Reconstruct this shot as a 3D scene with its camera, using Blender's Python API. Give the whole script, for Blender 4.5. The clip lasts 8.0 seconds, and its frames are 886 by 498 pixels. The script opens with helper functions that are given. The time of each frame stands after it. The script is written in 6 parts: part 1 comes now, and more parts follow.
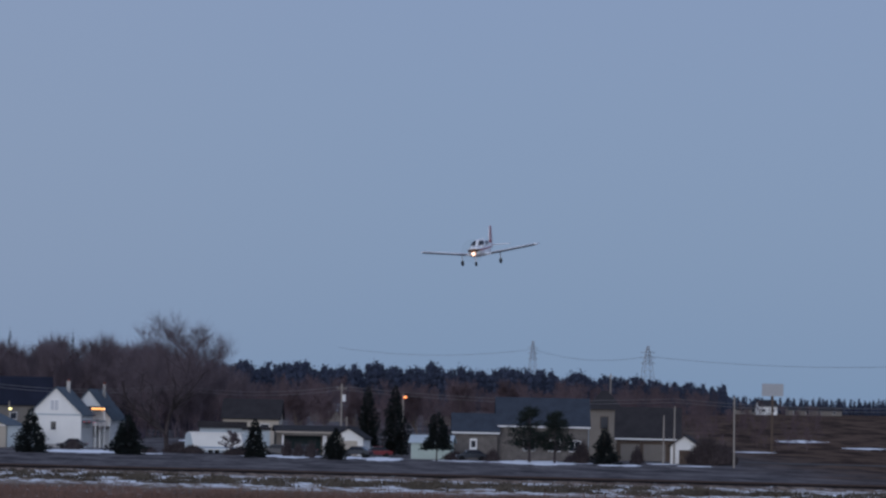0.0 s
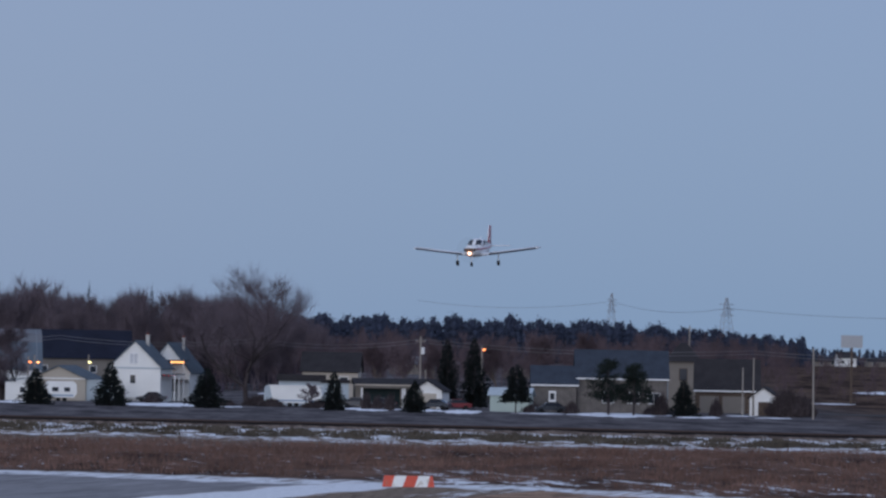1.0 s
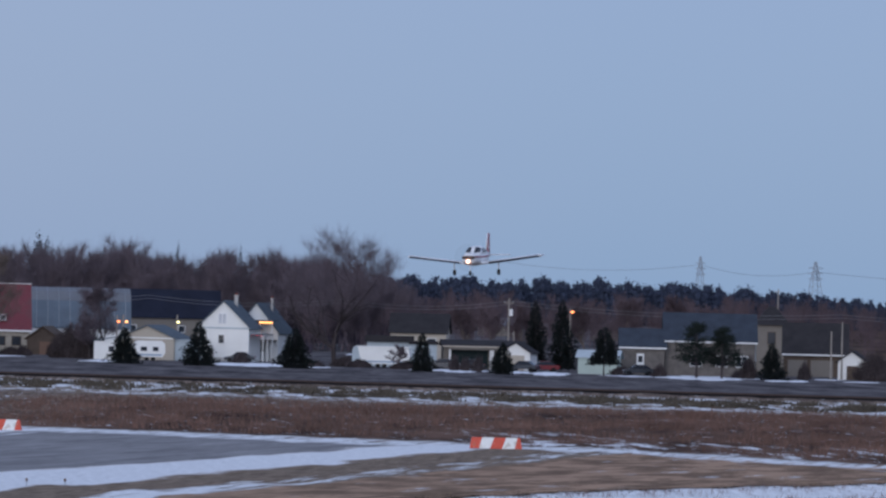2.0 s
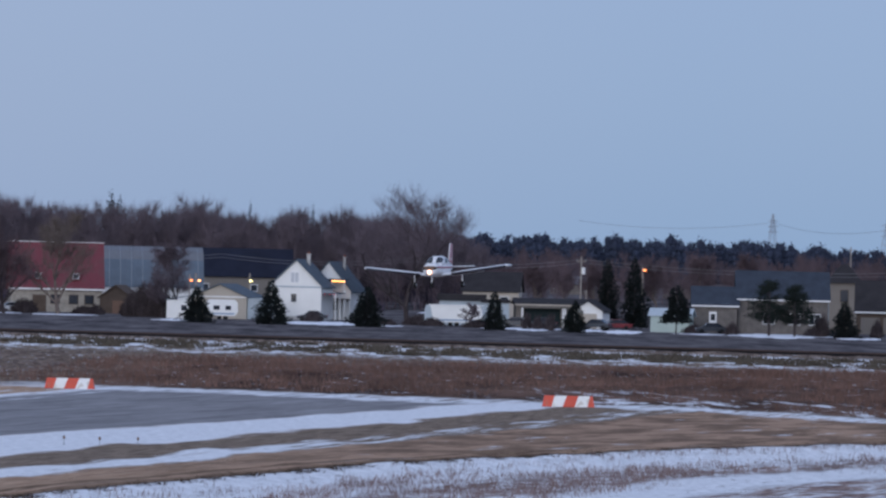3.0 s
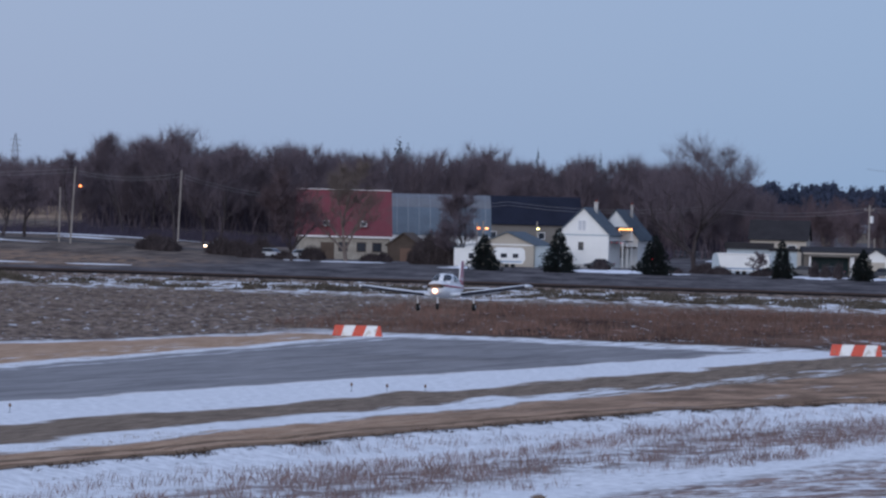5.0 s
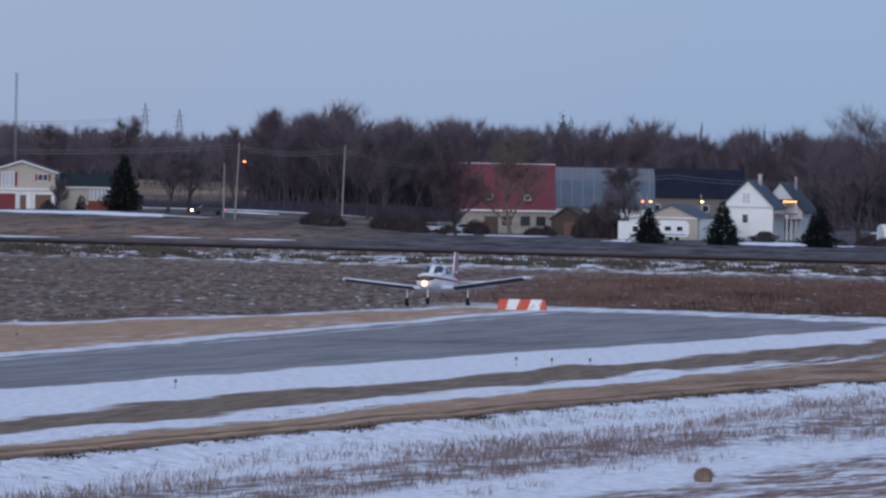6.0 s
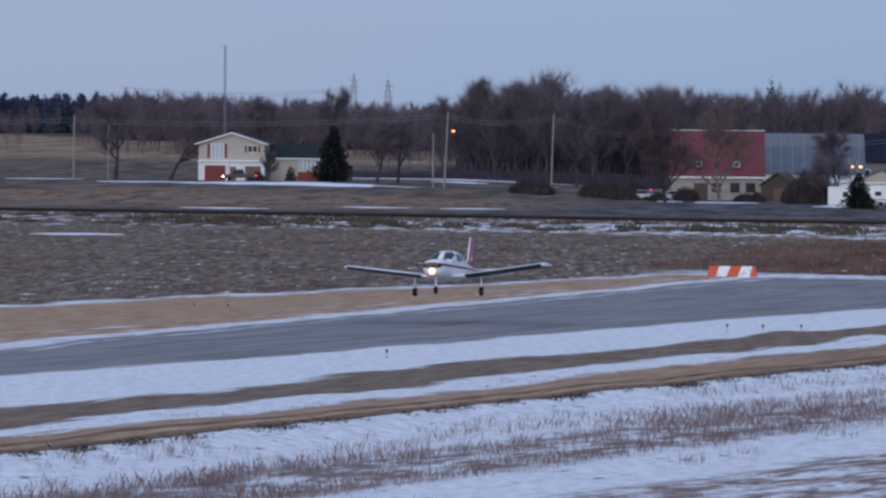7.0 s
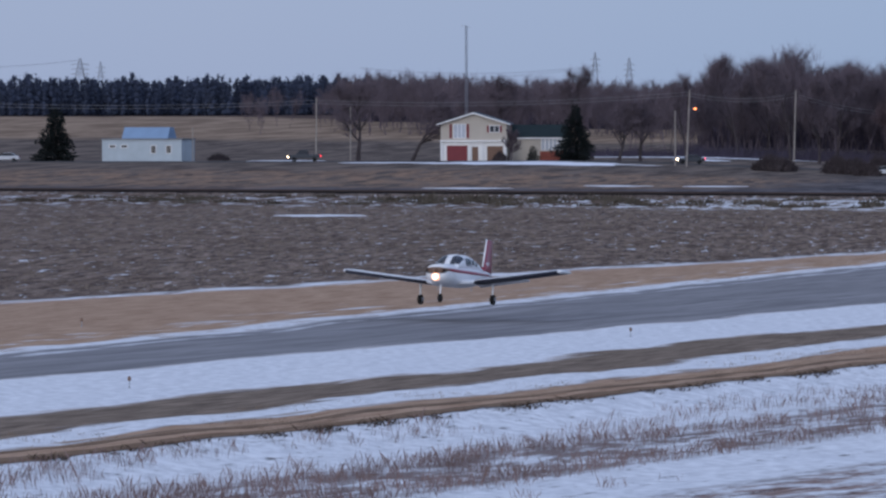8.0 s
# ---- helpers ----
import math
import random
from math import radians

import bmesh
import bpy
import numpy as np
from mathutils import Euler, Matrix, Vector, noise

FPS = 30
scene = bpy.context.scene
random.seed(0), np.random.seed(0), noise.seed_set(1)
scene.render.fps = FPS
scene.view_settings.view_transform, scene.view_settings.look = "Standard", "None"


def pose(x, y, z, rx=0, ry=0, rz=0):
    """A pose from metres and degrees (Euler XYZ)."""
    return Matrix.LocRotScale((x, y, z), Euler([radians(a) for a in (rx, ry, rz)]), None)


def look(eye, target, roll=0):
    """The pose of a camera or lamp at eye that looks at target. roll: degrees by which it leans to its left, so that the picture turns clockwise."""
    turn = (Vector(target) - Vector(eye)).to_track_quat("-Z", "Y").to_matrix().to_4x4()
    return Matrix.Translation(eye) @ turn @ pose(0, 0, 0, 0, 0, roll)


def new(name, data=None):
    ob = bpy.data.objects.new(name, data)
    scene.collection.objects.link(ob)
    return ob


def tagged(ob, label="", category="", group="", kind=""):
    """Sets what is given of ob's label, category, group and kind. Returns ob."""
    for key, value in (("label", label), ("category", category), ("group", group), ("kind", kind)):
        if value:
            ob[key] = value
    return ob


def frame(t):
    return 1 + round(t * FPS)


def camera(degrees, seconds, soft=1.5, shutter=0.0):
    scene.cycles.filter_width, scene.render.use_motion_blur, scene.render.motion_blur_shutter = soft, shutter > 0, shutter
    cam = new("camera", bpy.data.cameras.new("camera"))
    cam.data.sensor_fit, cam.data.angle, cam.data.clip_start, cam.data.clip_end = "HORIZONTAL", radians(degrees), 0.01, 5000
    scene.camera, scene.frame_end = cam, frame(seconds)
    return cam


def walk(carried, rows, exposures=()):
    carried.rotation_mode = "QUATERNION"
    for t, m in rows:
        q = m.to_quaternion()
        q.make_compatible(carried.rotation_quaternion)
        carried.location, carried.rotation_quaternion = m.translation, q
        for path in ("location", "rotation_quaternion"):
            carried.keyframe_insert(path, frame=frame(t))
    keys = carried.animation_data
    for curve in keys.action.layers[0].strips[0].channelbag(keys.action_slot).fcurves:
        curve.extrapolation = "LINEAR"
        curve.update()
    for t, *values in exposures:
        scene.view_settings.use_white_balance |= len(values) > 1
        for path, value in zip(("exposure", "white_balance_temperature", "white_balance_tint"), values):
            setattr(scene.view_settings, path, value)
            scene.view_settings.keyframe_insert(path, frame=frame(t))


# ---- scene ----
cam = camera(9.96, 8.0, soft=2.5)
EYE = (0.0, 0.0, 7.8)
# seconds, turn to the left, tilt up, lean to the left (degrees)
TURNS = [(0, 0.000, 1.725, 1.200), (0.5, 0.347, 1.607, 1.120), (1, 0.874, 1.174, 1.048), (1.5, 1.119, 0.850, 1.198),
         (1.7, 1.423, 0.779, 1.273), (2.8, 2.576, 0.416, 1.511), (3, 2.668, 0.234, 1.325), (3.5, 3.356, 0.006, 1.333),
         (4, 4.028, -0.196, 1.493), (4.2, 4.575, -0.154, 1.384), (5.3, 6.387, -0.651, 1.430), (5.5, 6.823, -0.775, 1.333),
         (6, 7.731, -0.763, 1.091), (6.5, 8.932, -0.847, 0.794), (7, 10.090, -1.150, 0.483), (7.5, 11.800, -1.325, 0.070),
         (8, 12.827, -1.393, -0.135)]
walk(cam, [(t, pose(*EYE, 90 + tilt, 0, turn) @ pose(0, 0, 0, 0, 0, lean)) for t, turn, tilt, lean in TURNS],
     exposures=[(0, -0.35), (0.5, -0.39), (1.0, -0.22), (1.5, -0.08), (2.8, 0.08), (8, 0.08)])

# ---- world and light: clear dusk, the sun just gone behind the camera ----
world = bpy.data.worlds.new("dusk_sky")
scene.world = world
world.use_nodes = True
wn, wl = world.node_tree.nodes, world.node_tree.links
wn.clear()
sky = wn.new("ShaderNodeTexSky")
sky.sky_type, sky.sun_disc = "NISHITA", False
sky.sun_elevation, sky.sun_rotation = radians(12), radians(200)
sky.air_density, sky.dust_density, sky.ozone_density = 1.0, 1.2, 3.0
bg = wn.new("ShaderNodeBackground")
bg.inputs["Strength"].default_value = 0.15
wout = wn.new("ShaderNodeOutputWorld")
# dusk haze: pale blue low down, deeper overhead, brighter and warmer where the sun went down behind the camera
wtc, wsep = wn.new("ShaderNodeTexCoord"), wn.new("ShaderNodeSeparateXYZ")
wl.new(wtc.outputs["Generated"], wsep.inputs[0])
tall = wn.new("ShaderNodeValToRGB")
tall.color_ramp.elements[0].position, tall.color_ramp.elements[0].color = 0.0, (1.66, 2.52, 4.0, 1)
tall.color_ramp.elements[1].position, tall.color_ramp.elements[1].color = 1.0, (1.7, 2.2, 3.9, 1)
mid = tall.color_ramp.elements.new(0.08)
mid.color = (1.86, 2.48, 4.05, 1)
wl.new(wsep.outputs["Z"], tall.inputs["Fac"])
back = wn.new("ShaderNodeMapRange")
back.inputs["From Min"].default_value, back.inputs["From Max"].default_value = 0.2, -0.9
wl.new(wsep.outputs["Y"], back.inputs["Value"])
glow = wn.new("ShaderNodeMix")
glow.data_type = "RGBA"
glow.inputs[7].default_value = (5.5, 6.3, 8.4, 1)
west = wn.new("ShaderNodeMapRange")
west.inputs["From Min"].default_value, west.inputs["From Max"].default_value = 0.0, -0.26
wl.new(wsep.outputs["X"], west.inputs["Value"])
pale = wn.new("ShaderNodeMix")
pale.data_type = "RGBA"
pale.inputs[7].default_value = (2.12, 2.62, 3.95, 1)
wl.new(west.outputs[0], pale.inputs[0])
wl.new(tall.outputs[0], pale.inputs[6])
wl.new(back.outputs[0], glow.inputs[0])
wl.new(pale.outputs[2], glow.inputs[6])
haze = wn.new("ShaderNodeMix")
haze.data_type = "RGBA"
haze.inputs[0].default_value = 0.9
wl.new(sky.outputs[0], haze.inputs[6])
wl.new(glow.outputs[2], haze.inputs[7])
wl.new(haze.outputs[2], bg.inputs["Color"])
wl.new(bg.outputs[0], wout.inputs["Surface"])
sun_data = bpy.data.lights.new("sun", "SUN")
sun_data.energy, sun_data.angle, sun_data.color = 0.6, radians(25), (0.98, 0.94, 0.96)
sun = new("sun", sun_data)
sun.matrix_world = look((-60, -170, 40), (0, 0, 0))


# ---- helpers of this scene ----
def smooth(a, b, v):
    t = min(1.0, max(0.0, (v - a) / (b - a)))
    return t * t * (3 - 2 * t)


def ground_z(x, y):
    """Height of the ground: flat round the runway, a little higher beyond the railway and far off."""
    r = math.hypot(x, y)
    z = 2.0 * smooth(560, 800, y) * smooth(100, 165, -x)
    z += 5.5 * smooth(860, 1500, r)
    z += 3.3 * smooth(980, 1440, r) * smooth(0.19, 0.25, -x / max(y, 1.0))
    d = x - edge_x(y)
    z -= 0.5 * smooth(-0.6, 3.4, d) * smooth(420, 250, y) * smooth(60, 100, y)
    z += 0.3 * math.exp(-((y - rail_y(x)) / 5.0) ** 2)
    return z


def edge_x(y):
    """The turf edge above the snow bank, which runs beside the runway and swings away past its end."""
    return -30.8 + 0.262 * (y - 135.2) + 0.004 * max(0.0, y - 190) ** 2


def rail_y(x):
    return 508 - 0.30 * x - (0.0 if x > -60 else 0.05 * (x + 60))


def at(bearing, r, lift=0.0):
    """The place at a bearing (milliradians to the left of straight ahead) and range, on the ground."""
    a = bearing / 1000
    x, y = -r * math.sin(a), r * math.cos(a)
    return x, y, ground_z(x, y) + lift


def link_mesh(name, bm, material, parent=None):
    me = bpy.data.meshes.new(name)
    bm.to_mesh(me)
    bm.free()
    for m in material if isinstance(material, (list, tuple)) else (material,):
        me.materials.append(m)
    ob = new(name, me)
    ob.parent = parent
    return ob


def part(name, bm, material, parent, label=""):
    ob = link_mesh(name, bm, material, parent)
    return tagged(ob, label) if label else ob


def thing(name, place, label, category, group="", turn=0.0):
    e = new(name)
    e.matrix_world = pose(*place, 0, 0, turn)
    return tagged(e, label, category, group)


def box(bm, x0, y0, z0, x1, y1, z1, mat=0):
    v = [bm.verts.new((x, y, z)) for z in (z0, z1) for x, y in ((x0, y0), (x1, y0), (x1, y1), (x0, y1))]
    for q in ((3, 2, 1, 0), (4, 5, 6, 7), (0, 1, 5, 4), (1, 2, 6, 5), (2, 3, 7, 6), (3, 0, 4, 7)):
        bm.faces.new([v[i] for i in q]).material_index = mat
    return bm


def boxes(*dims):
    bm = bmesh.new()
    for d in dims:
        box(bm, *d)
    return bm


def prism(bm, outline, axis, a, b, mat=0):
    """Extrudes an outline of 2D points along axis x, y or z from a to b."""
    def put(p, s):
        return {"x": (s, p[0], p[1]), "y": (p[0], s, p[1]), "z": (p[0], p[1], s)}[axis]
    lo = [bm.verts.new(put(p, a)) for p in outline]
    hi = [bm.verts.new(put(p, b)) for p in outline]
    n = len(outline)
    bm.faces.new(lo).material_index = mat
    bm.faces.new(hi[::-1]).material_index = mat
    for i in range(n):
        bm.faces.new((lo[i], hi[i], hi[(i + 1) % n], lo[(i + 1) % n])).material_index = mat
    bmesh.ops.recalc_face_normals(bm, faces=bm.faces)
    return bm


def tube(bm, p, q, r0, r1, n=6, caps=True):
    p, q = Vector(p), Vector(q)
    d = (q - p).normalized()
    a = d.orthogonal().normalized()
    b = d.cross(a)
    rings = []
    for c, r in ((p, r0), (q, r1)):
        rings.append([bm.verts.new(c + (a * math.cos(k * math.tau / n) + b * math.sin(k * math.tau / n)) * r) for k in range(n)])
    for k in range(n):
        bm.faces.new((rings[0][k], rings[0][(k + 1) % n], rings[1][(k + 1) % n], rings[1][k]))
    if caps:
        bm.faces.new(rings[0][::-1])
        bm.faces.new(rings[1])
    return bm


def loft(bm, rings, closed=True):
    """Skins a list of rings of points with equal counts, and caps the ends."""
    vs = [[bm.verts.new(p) for p in ring] for ring in rings]
    n = len(vs[0])
    for a, b in zip(vs, vs[1:]):
        for k in range(n):
            bm.faces.new((a[k], a[(k + 1) % n], b[(k + 1) % n], b[k]))
    if closed:
        bm.faces.new(vs[0][::-1])
        bm.faces.new(vs[-1])
    bmesh.ops.recalc_face_normals(bm, faces=bm.faces)
    for f in bm.faces:
        f.smooth = True
    return bm


# ---- materials ----
def material(name, base, rough=0.8, metal=0.0, vary=0.15, scale=3.0, fine=40.0, bump=0.0, stain=None, stain_at=0.62, emit=None, emit_strength=0.0, coord="Object", alpha=None):
    """Base colour varied at two scales, with an optional stain colour, fine relief, gloss and glow."""
    m = bpy.data.materials.new(name)
    m.use_nodes = True
    n, l = m.node_tree.nodes, m.node_tree.links
    p = n["Principled BSDF"]
    p.inputs["Roughness"].default_value, p.inputs["Metallic"].default_value = rough, metal
    if rough > 0.65:
        p.inputs["Specular IOR Level"].default_value = 0.1
    tc = n.new("ShaderNodeTexCoord")
    big, small = n.new("ShaderNodeTexNoise"), n.new("ShaderNodeTexNoise")
    big.inputs["Scale"].default_value, small.inputs["Scale"].default_value = scale, fine
    big.inputs["Detail"].default_value, small.inputs["Detail"].default_value = 4, 3
    add = n.new("ShaderNodeMath")
    add.operation = "ADD"
    for tex, k in ((big, 0), (small, 1)):
        l.new(tc.outputs[coord], tex.inputs["Vector"])
        l.new(tex.outputs["Fac"], add.inputs[k])
    ramp = n.new("ShaderNodeValToRGB")
    half = n.new("ShaderNodeMath")
    half.operation, half.inputs[1].default_value = "MULTIPLY", 0.5
    l.new(add.outputs[0], half.inputs[0])
    ramp.color_ramp.elements[0].position, ramp.color_ramp.elements[1].position = 0.35, 0.65
    ramp.color_ramp.elements[0].color = (*[c * (1 - vary) for c in base], 1)
    ramp.color_ramp.elements[1].color = (*[min(1, c * (1 + vary)) for c in base], 1)
    l.new(half.outputs[0], ramp.inputs["Fac"])
    out = ramp.outputs["Color"]
    if stain:
        mix = n.new("ShaderNodeMix")
        mix.data_type = "RGBA"
        sr = n.new("ShaderNodeMapRange")
        sr.inputs["From Min"].default_value, sr.inputs["From Max"].default_value = stain_at - 0.06, stain_at + 0.06
        l.new(big.outputs["Fac"], sr.inputs["Value"])
        l.new(sr.outputs[0], mix.inputs[0])
        l.new(out, mix.inputs[6])
        mix.inputs[7].default_value = (*stain, 1)
        out = mix.outputs[2]
    l.new(out, p.inputs["Base Color"])
    if bump:
        bp = n.new("ShaderNodeBump")
        bp.inputs["Strength"].default_value = bump
        l.new(small.outputs["Fac"], bp.inputs["Height"])
        l.new(bp.outputs[0], p.inputs["Normal"])
    if emit:
        p.inputs["Emission Color"].default_value = (*emit, 1)
        p.inputs["Emission Strength"].default_value = emit_strength
    if alpha:
        p.inputs["Transmission Weight"].default_value = alpha
        p.inputs["IOR"].default_value = 1.2
    return m


WHITE_SIDING = material("white_siding", (0.78, 0.78, 0.76), 0.6, vary=0.06, scale=0.6, fine=8, bump=0.1)
CREAM_SIDING = material("cream_siding", (0.45, 0.405, 0.345), 0.7, vary=0.07, scale=0.5, fine=8, bump=0.1)
TAN_SIDING = material("tan_siding", (0.20, 0.18, 0.16), 0.75, vary=0.1, scale=0.6, fine=9, bump=0.1)
STONE = material("pale_stone", (0.34, 0.31, 0.265), 0.85, vary=0.3, scale=1.2, fine=9, bump=0.3)
BROWN_BOARD = material("brown_board", (0.10, 0.075, 0.06), 0.8, vary=0.25, scale=1.0, fine=12, bump=0.2)
GREEN_BOARD = material("pale_green_board", (0.42, 0.50, 0.46), 0.75, vary=0.1, scale=0.7, fine=9, bump=0.1)
BLUE_WHITE_BOARD = material("blue_white_board", (0.40, 0.46, 0.50), 0.7, vary=0.1, scale=0.7, fine=9, bump=0.1)
SLATE_ROOF = material("grey_blue_shingles", (0.10, 0.125, 0.15), 0.85, vary=0.2, scale=0.8, fine=14, bump=0.3)
BLUE_ROOF = material("dark_blue_shingles", (0.042, 0.052, 0.070), 0.85, vary=0.2, scale=0.8, fine=14, bump=0.3)
NAVY_ROOF = material("dark_navy_roofing", (0.017, 0.020, 0.034), 0.9, vary=0.3, scale=0.3, fine=6, bump=0.2)
DARK_STONE = material("dull_tan_stone", (0.15, 0.135, 0.125), 0.85, vary=0.3, scale=1.2, fine=9, bump=0.3)
DARK_ROOF = material("dark_shingles", (0.035, 0.033, 0.036), 0.85, vary=0.25, scale=0.8, fine=14, bump=0.3)
GREEN_ROOF = material("green_roofing", (0.018, 0.029, 0.031), 0.7, vary=0.15, scale=0.8, fine=14, bump=0.2)
RED_ROOF = material("red_sheet_roof", (0.14, 0.02, 0.03), 0.55, vary=0.2, scale=0.5, fine=6, bump=0.1, stain=(0.11, 0.03, 0.035))
TIN_ROOF = material("weathered_tin", (0.145, 0.155, 0.172), 0.55, 0.15, vary=0.2, scale=0.4, fine=5, stain=(0.14, 0.15, 0.17))
SHADED_TIN = material("shaded_blue_grey_tin", (0.095, 0.125, 0.16), 0.55, 0.15, vary=0.2, scale=0.4, fine=5)
BLUE_TIN = material("blue_tin_roof", (0.20, 0.30, 0.44), 0.5, 0.2, vary=0.1, scale=0.5, fine=6)
RED_DOOR = material("red_door_paint", (0.17, 0.02, 0.028), 0.6, vary=0.1, scale=1.5, fine=12)
BROWN_DOOR = material("brown_door_paint", (0.16, 0.09, 0.06), 0.65, vary=0.1, scale=1.5, fine=12)
WHITE_TRIM = material("white_trim_paint", (0.8, 0.8, 0.79), 0.55, vary=0.04, scale=1, fine=10)
PANE = material("window_pane", (0.03, 0.035, 0.045), 0.08, vary=0.1, scale=0.6, fine=3)
BRIGHT_PANE = material("curtained_pane", (0.42, 0.45, 0.5), 0.15, vary=0.1, scale=0.8, fine=5)
BRICK = material("red_brick", (0.25, 0.08, 0.06), 0.85, vary=0.2, scale=2, fine=12, bump=0.2)
CONCRETE = material("pale_concrete", (0.45, 0.44, 0.42), 0.85, vary=0.15, scale=1, fine=12, bump=0.2)
POLE_WOOD = material("grey_pole_wood", (0.30, 0.27, 0.24), 0.85, vary=0.2, scale=1, fine=14, bump=0.2)
WIRE = material("grey_wire", (0.20, 0.20, 0.215), 0.6, vary=0.05)
STEEL = material("galvanised_steel", (0.30, 0.32, 0.35), 0.5, 0.6, vary=0.1)
BARK = material("grey_brown_bark", (0.064, 0.053, 0.055), 0.9, vary=0.25, scale=0.8, fine=10)
PALE_BARK = material("pale_bark", (0.15, 0.12, 0.105), 0.9, vary=0.25, scale=0.8, fine=10)
TWIG = material("brown_twigs", (0.126, 0.101, 0.116), 0.95, vary=0.3, scale=0.05, fine=2)
RED_TWIG = material("reddish_twigs", (0.115, 0.084, 0.092), 0.95, vary=0.3, scale=0.05, fine=2)
NEEDLE = material("spruce_needles", (0.019, 0.024, 0.024), 0.9, vary=0.35, scale=0.5, fine=6)
PINE_NEEDLE = material("pine_needles", (0.019, 0.025, 0.021), 0.9, vary=0.35, scale=0.5, fine=6)
# far conifers: distance haze mixed into the needle colour, paler and bluer
HAZY_NEEDLE = material("haze_blue_far_conifers", (0.042, 0.052, 0.082), 0.95, vary=0.3, scale=0.05, fine=2)
MARK_ORANGE = material("orange_red_marker_paint", (0.58, 0.08, 0.043), 0.6, vary=0.12, scale=3, fine=30, stain=(0.4, 0.12, 0.07))
MARK_WHITE = material("white_marker_paint", (0.76, 0.75, 0.72), 0.6, vary=0.08, scale=3, fine=30, stain=(0.55, 0.5, 0.44))
RUBBER = material("black_rubber", (0.02, 0.02, 0.02), 0.8, vary=0.1)
PAINT_WHITE = material("white_aircraft_paint", (0.80, 0.81, 0.82), 0.25, vary=0.04, scale=2, fine=12)
PAINT_RED = material("dark_red_aircraft_paint", (0.30, 0.028, 0.05), 0.3, vary=0.08, scale=2, fine=12)
PAINT_DARK = material("dark_intake", (0.03, 0.02, 0.02), 0.7, vary=0.1)
WINDSCREEN = material("tinted_windscreen", (0.03, 0.035, 0.045), 0.05, vary=0.05)
LANDING_GLOW = material("landing_light_glow", (1, 0.8, 0.6), 0.4, emit=(1.0, 0.42, 0.24), emit_strength=1.5)
LANDING_CORE = material("landing_light_core", (1, 0.9, 0.8), 0.4, emit=(1.0, 0.70, 0.52), emit_strength=5)
SODIUM = material("sodium_lamp_glow", (1, 0.6, 0.3), 0.5, emit=(1.0, 0.25, 0.05), emit_strength=3.2)
WARM = material("warm_bulb_glow", (1, 0.8, 0.5), 0.5, emit=(1.0, 0.40, 0.09), emit_strength=3.2)
MERCURY = material("pale_lamp_glow", (0.9, 1, 0.7), 0.5, emit=(1.0, 0.88, 0.36), emit_strength=3)
HEADLIGHT = material("headlight_glow", (1, 1, 0.9), 0.3, emit=(1.0, 0.72, 0.45), emit_strength=14)
TAIL = material("tail_light_glow", (0.6, 0.02, 0.03), 0.3, emit=(1.0, 0.05, 0.07), emit_strength=2)


def blur_disc_material():
    """The sweep of a fast propeller: almost clear, a little dark."""
    m = bpy.data.materials.new("propeller_sweep")
    m.use_nodes = True
    n, l = m.node_tree.nodes, m.node_tree.links
    clear, mixer = n.new("ShaderNodeBsdfTransparent"), n.new("ShaderNodeMixShader")
    mixer.inputs[0].default_value = 0.025
    n["Principled BSDF"].inputs["Base Color"].default_value = (0.03, 0.03, 0.03, 1)
    l.new(clear.outputs[0], mixer.inputs[1])
    l.new(n["Principled BSDF"].outputs[0], mixer.inputs[2])
    l.new(mixer.outputs[0], n["Material Output"].inputs["Surface"])
    return m


PROP_SWEEP = blur_disc_material()
NAVY_UNDERSHADE = material("navy_stripe_and_wing_shade", (0.012, 0.014, 0.028), 0.6, vary=0.08, scale=2, fine=12)


# ---- the ground: one sheet to the horizon ----
class Nodes:
    """Short hand for arithmetic in a node tree."""
    def __init__(self, tree):
        self.n, self.l = tree.nodes, tree.links

    def put(self, socket, value):
        if hasattr(value, "links"):
            self.l.new(value, socket)
        else:
            socket.default_value = value

    def m(self, op, a, b=0.0):
        k = self.n.new("ShaderNodeMath")
        k.operation = op
        self.put(k.inputs[0], a)
        self.put(k.inputs[1], b)
        return k.outputs[0]

    def step(self, v, lo, hi):
        k = self.n.new("ShaderNodeMapRange")
        k.interpolation_type = "SMOOTHSTEP"
        self.put(k.inputs["Value"], v)
        k.inputs["From Min"].default_value, k.inputs["From Max"].default_value = lo, hi
        return k.outputs[0]

    def noise(self, vec, scale, detail=3.0, rough=0.55):
        k = self.n.new("ShaderNodeTexNoise")
        self.put(k.inputs["Vector"], vec)
        k.inputs["Scale"].default_value, k.inputs["Detail"].default_value, k.inputs["Roughness"].default_value = scale, detail, rough
        return k.outputs["Fac"]

    def blend(self, fac, a, b, lo=0.34, hi=0.66):
        """Two colours by a noise, stretched to its full range."""
        return self.mix(self.step(fac, lo, hi), a, b)

    def mix(self, fac, a, b):
        k = self.n.new("ShaderNodeMix")
        k.data_type = "RGBA"
        self.put(k.inputs[0], fac)
        for s, c in ((k.inputs[6], a), (k.inputs[7], b)):
            self.put(s, c if hasattr(c, "links") else (*c, 1))
        return k.outputs[2]

    def warp(self, vec, turn, sx, sy):
        k = self.n.new("ShaderNodeMapping")
        k.vector_type = "TEXTURE"
        self.put(k.inputs["Vector"], vec)
        k.inputs["Rotation"].default_value = (0, 0, radians(turn))
        k.inputs["Scale"].default_value = (sx, sy, 1)
        return k.outputs[0]


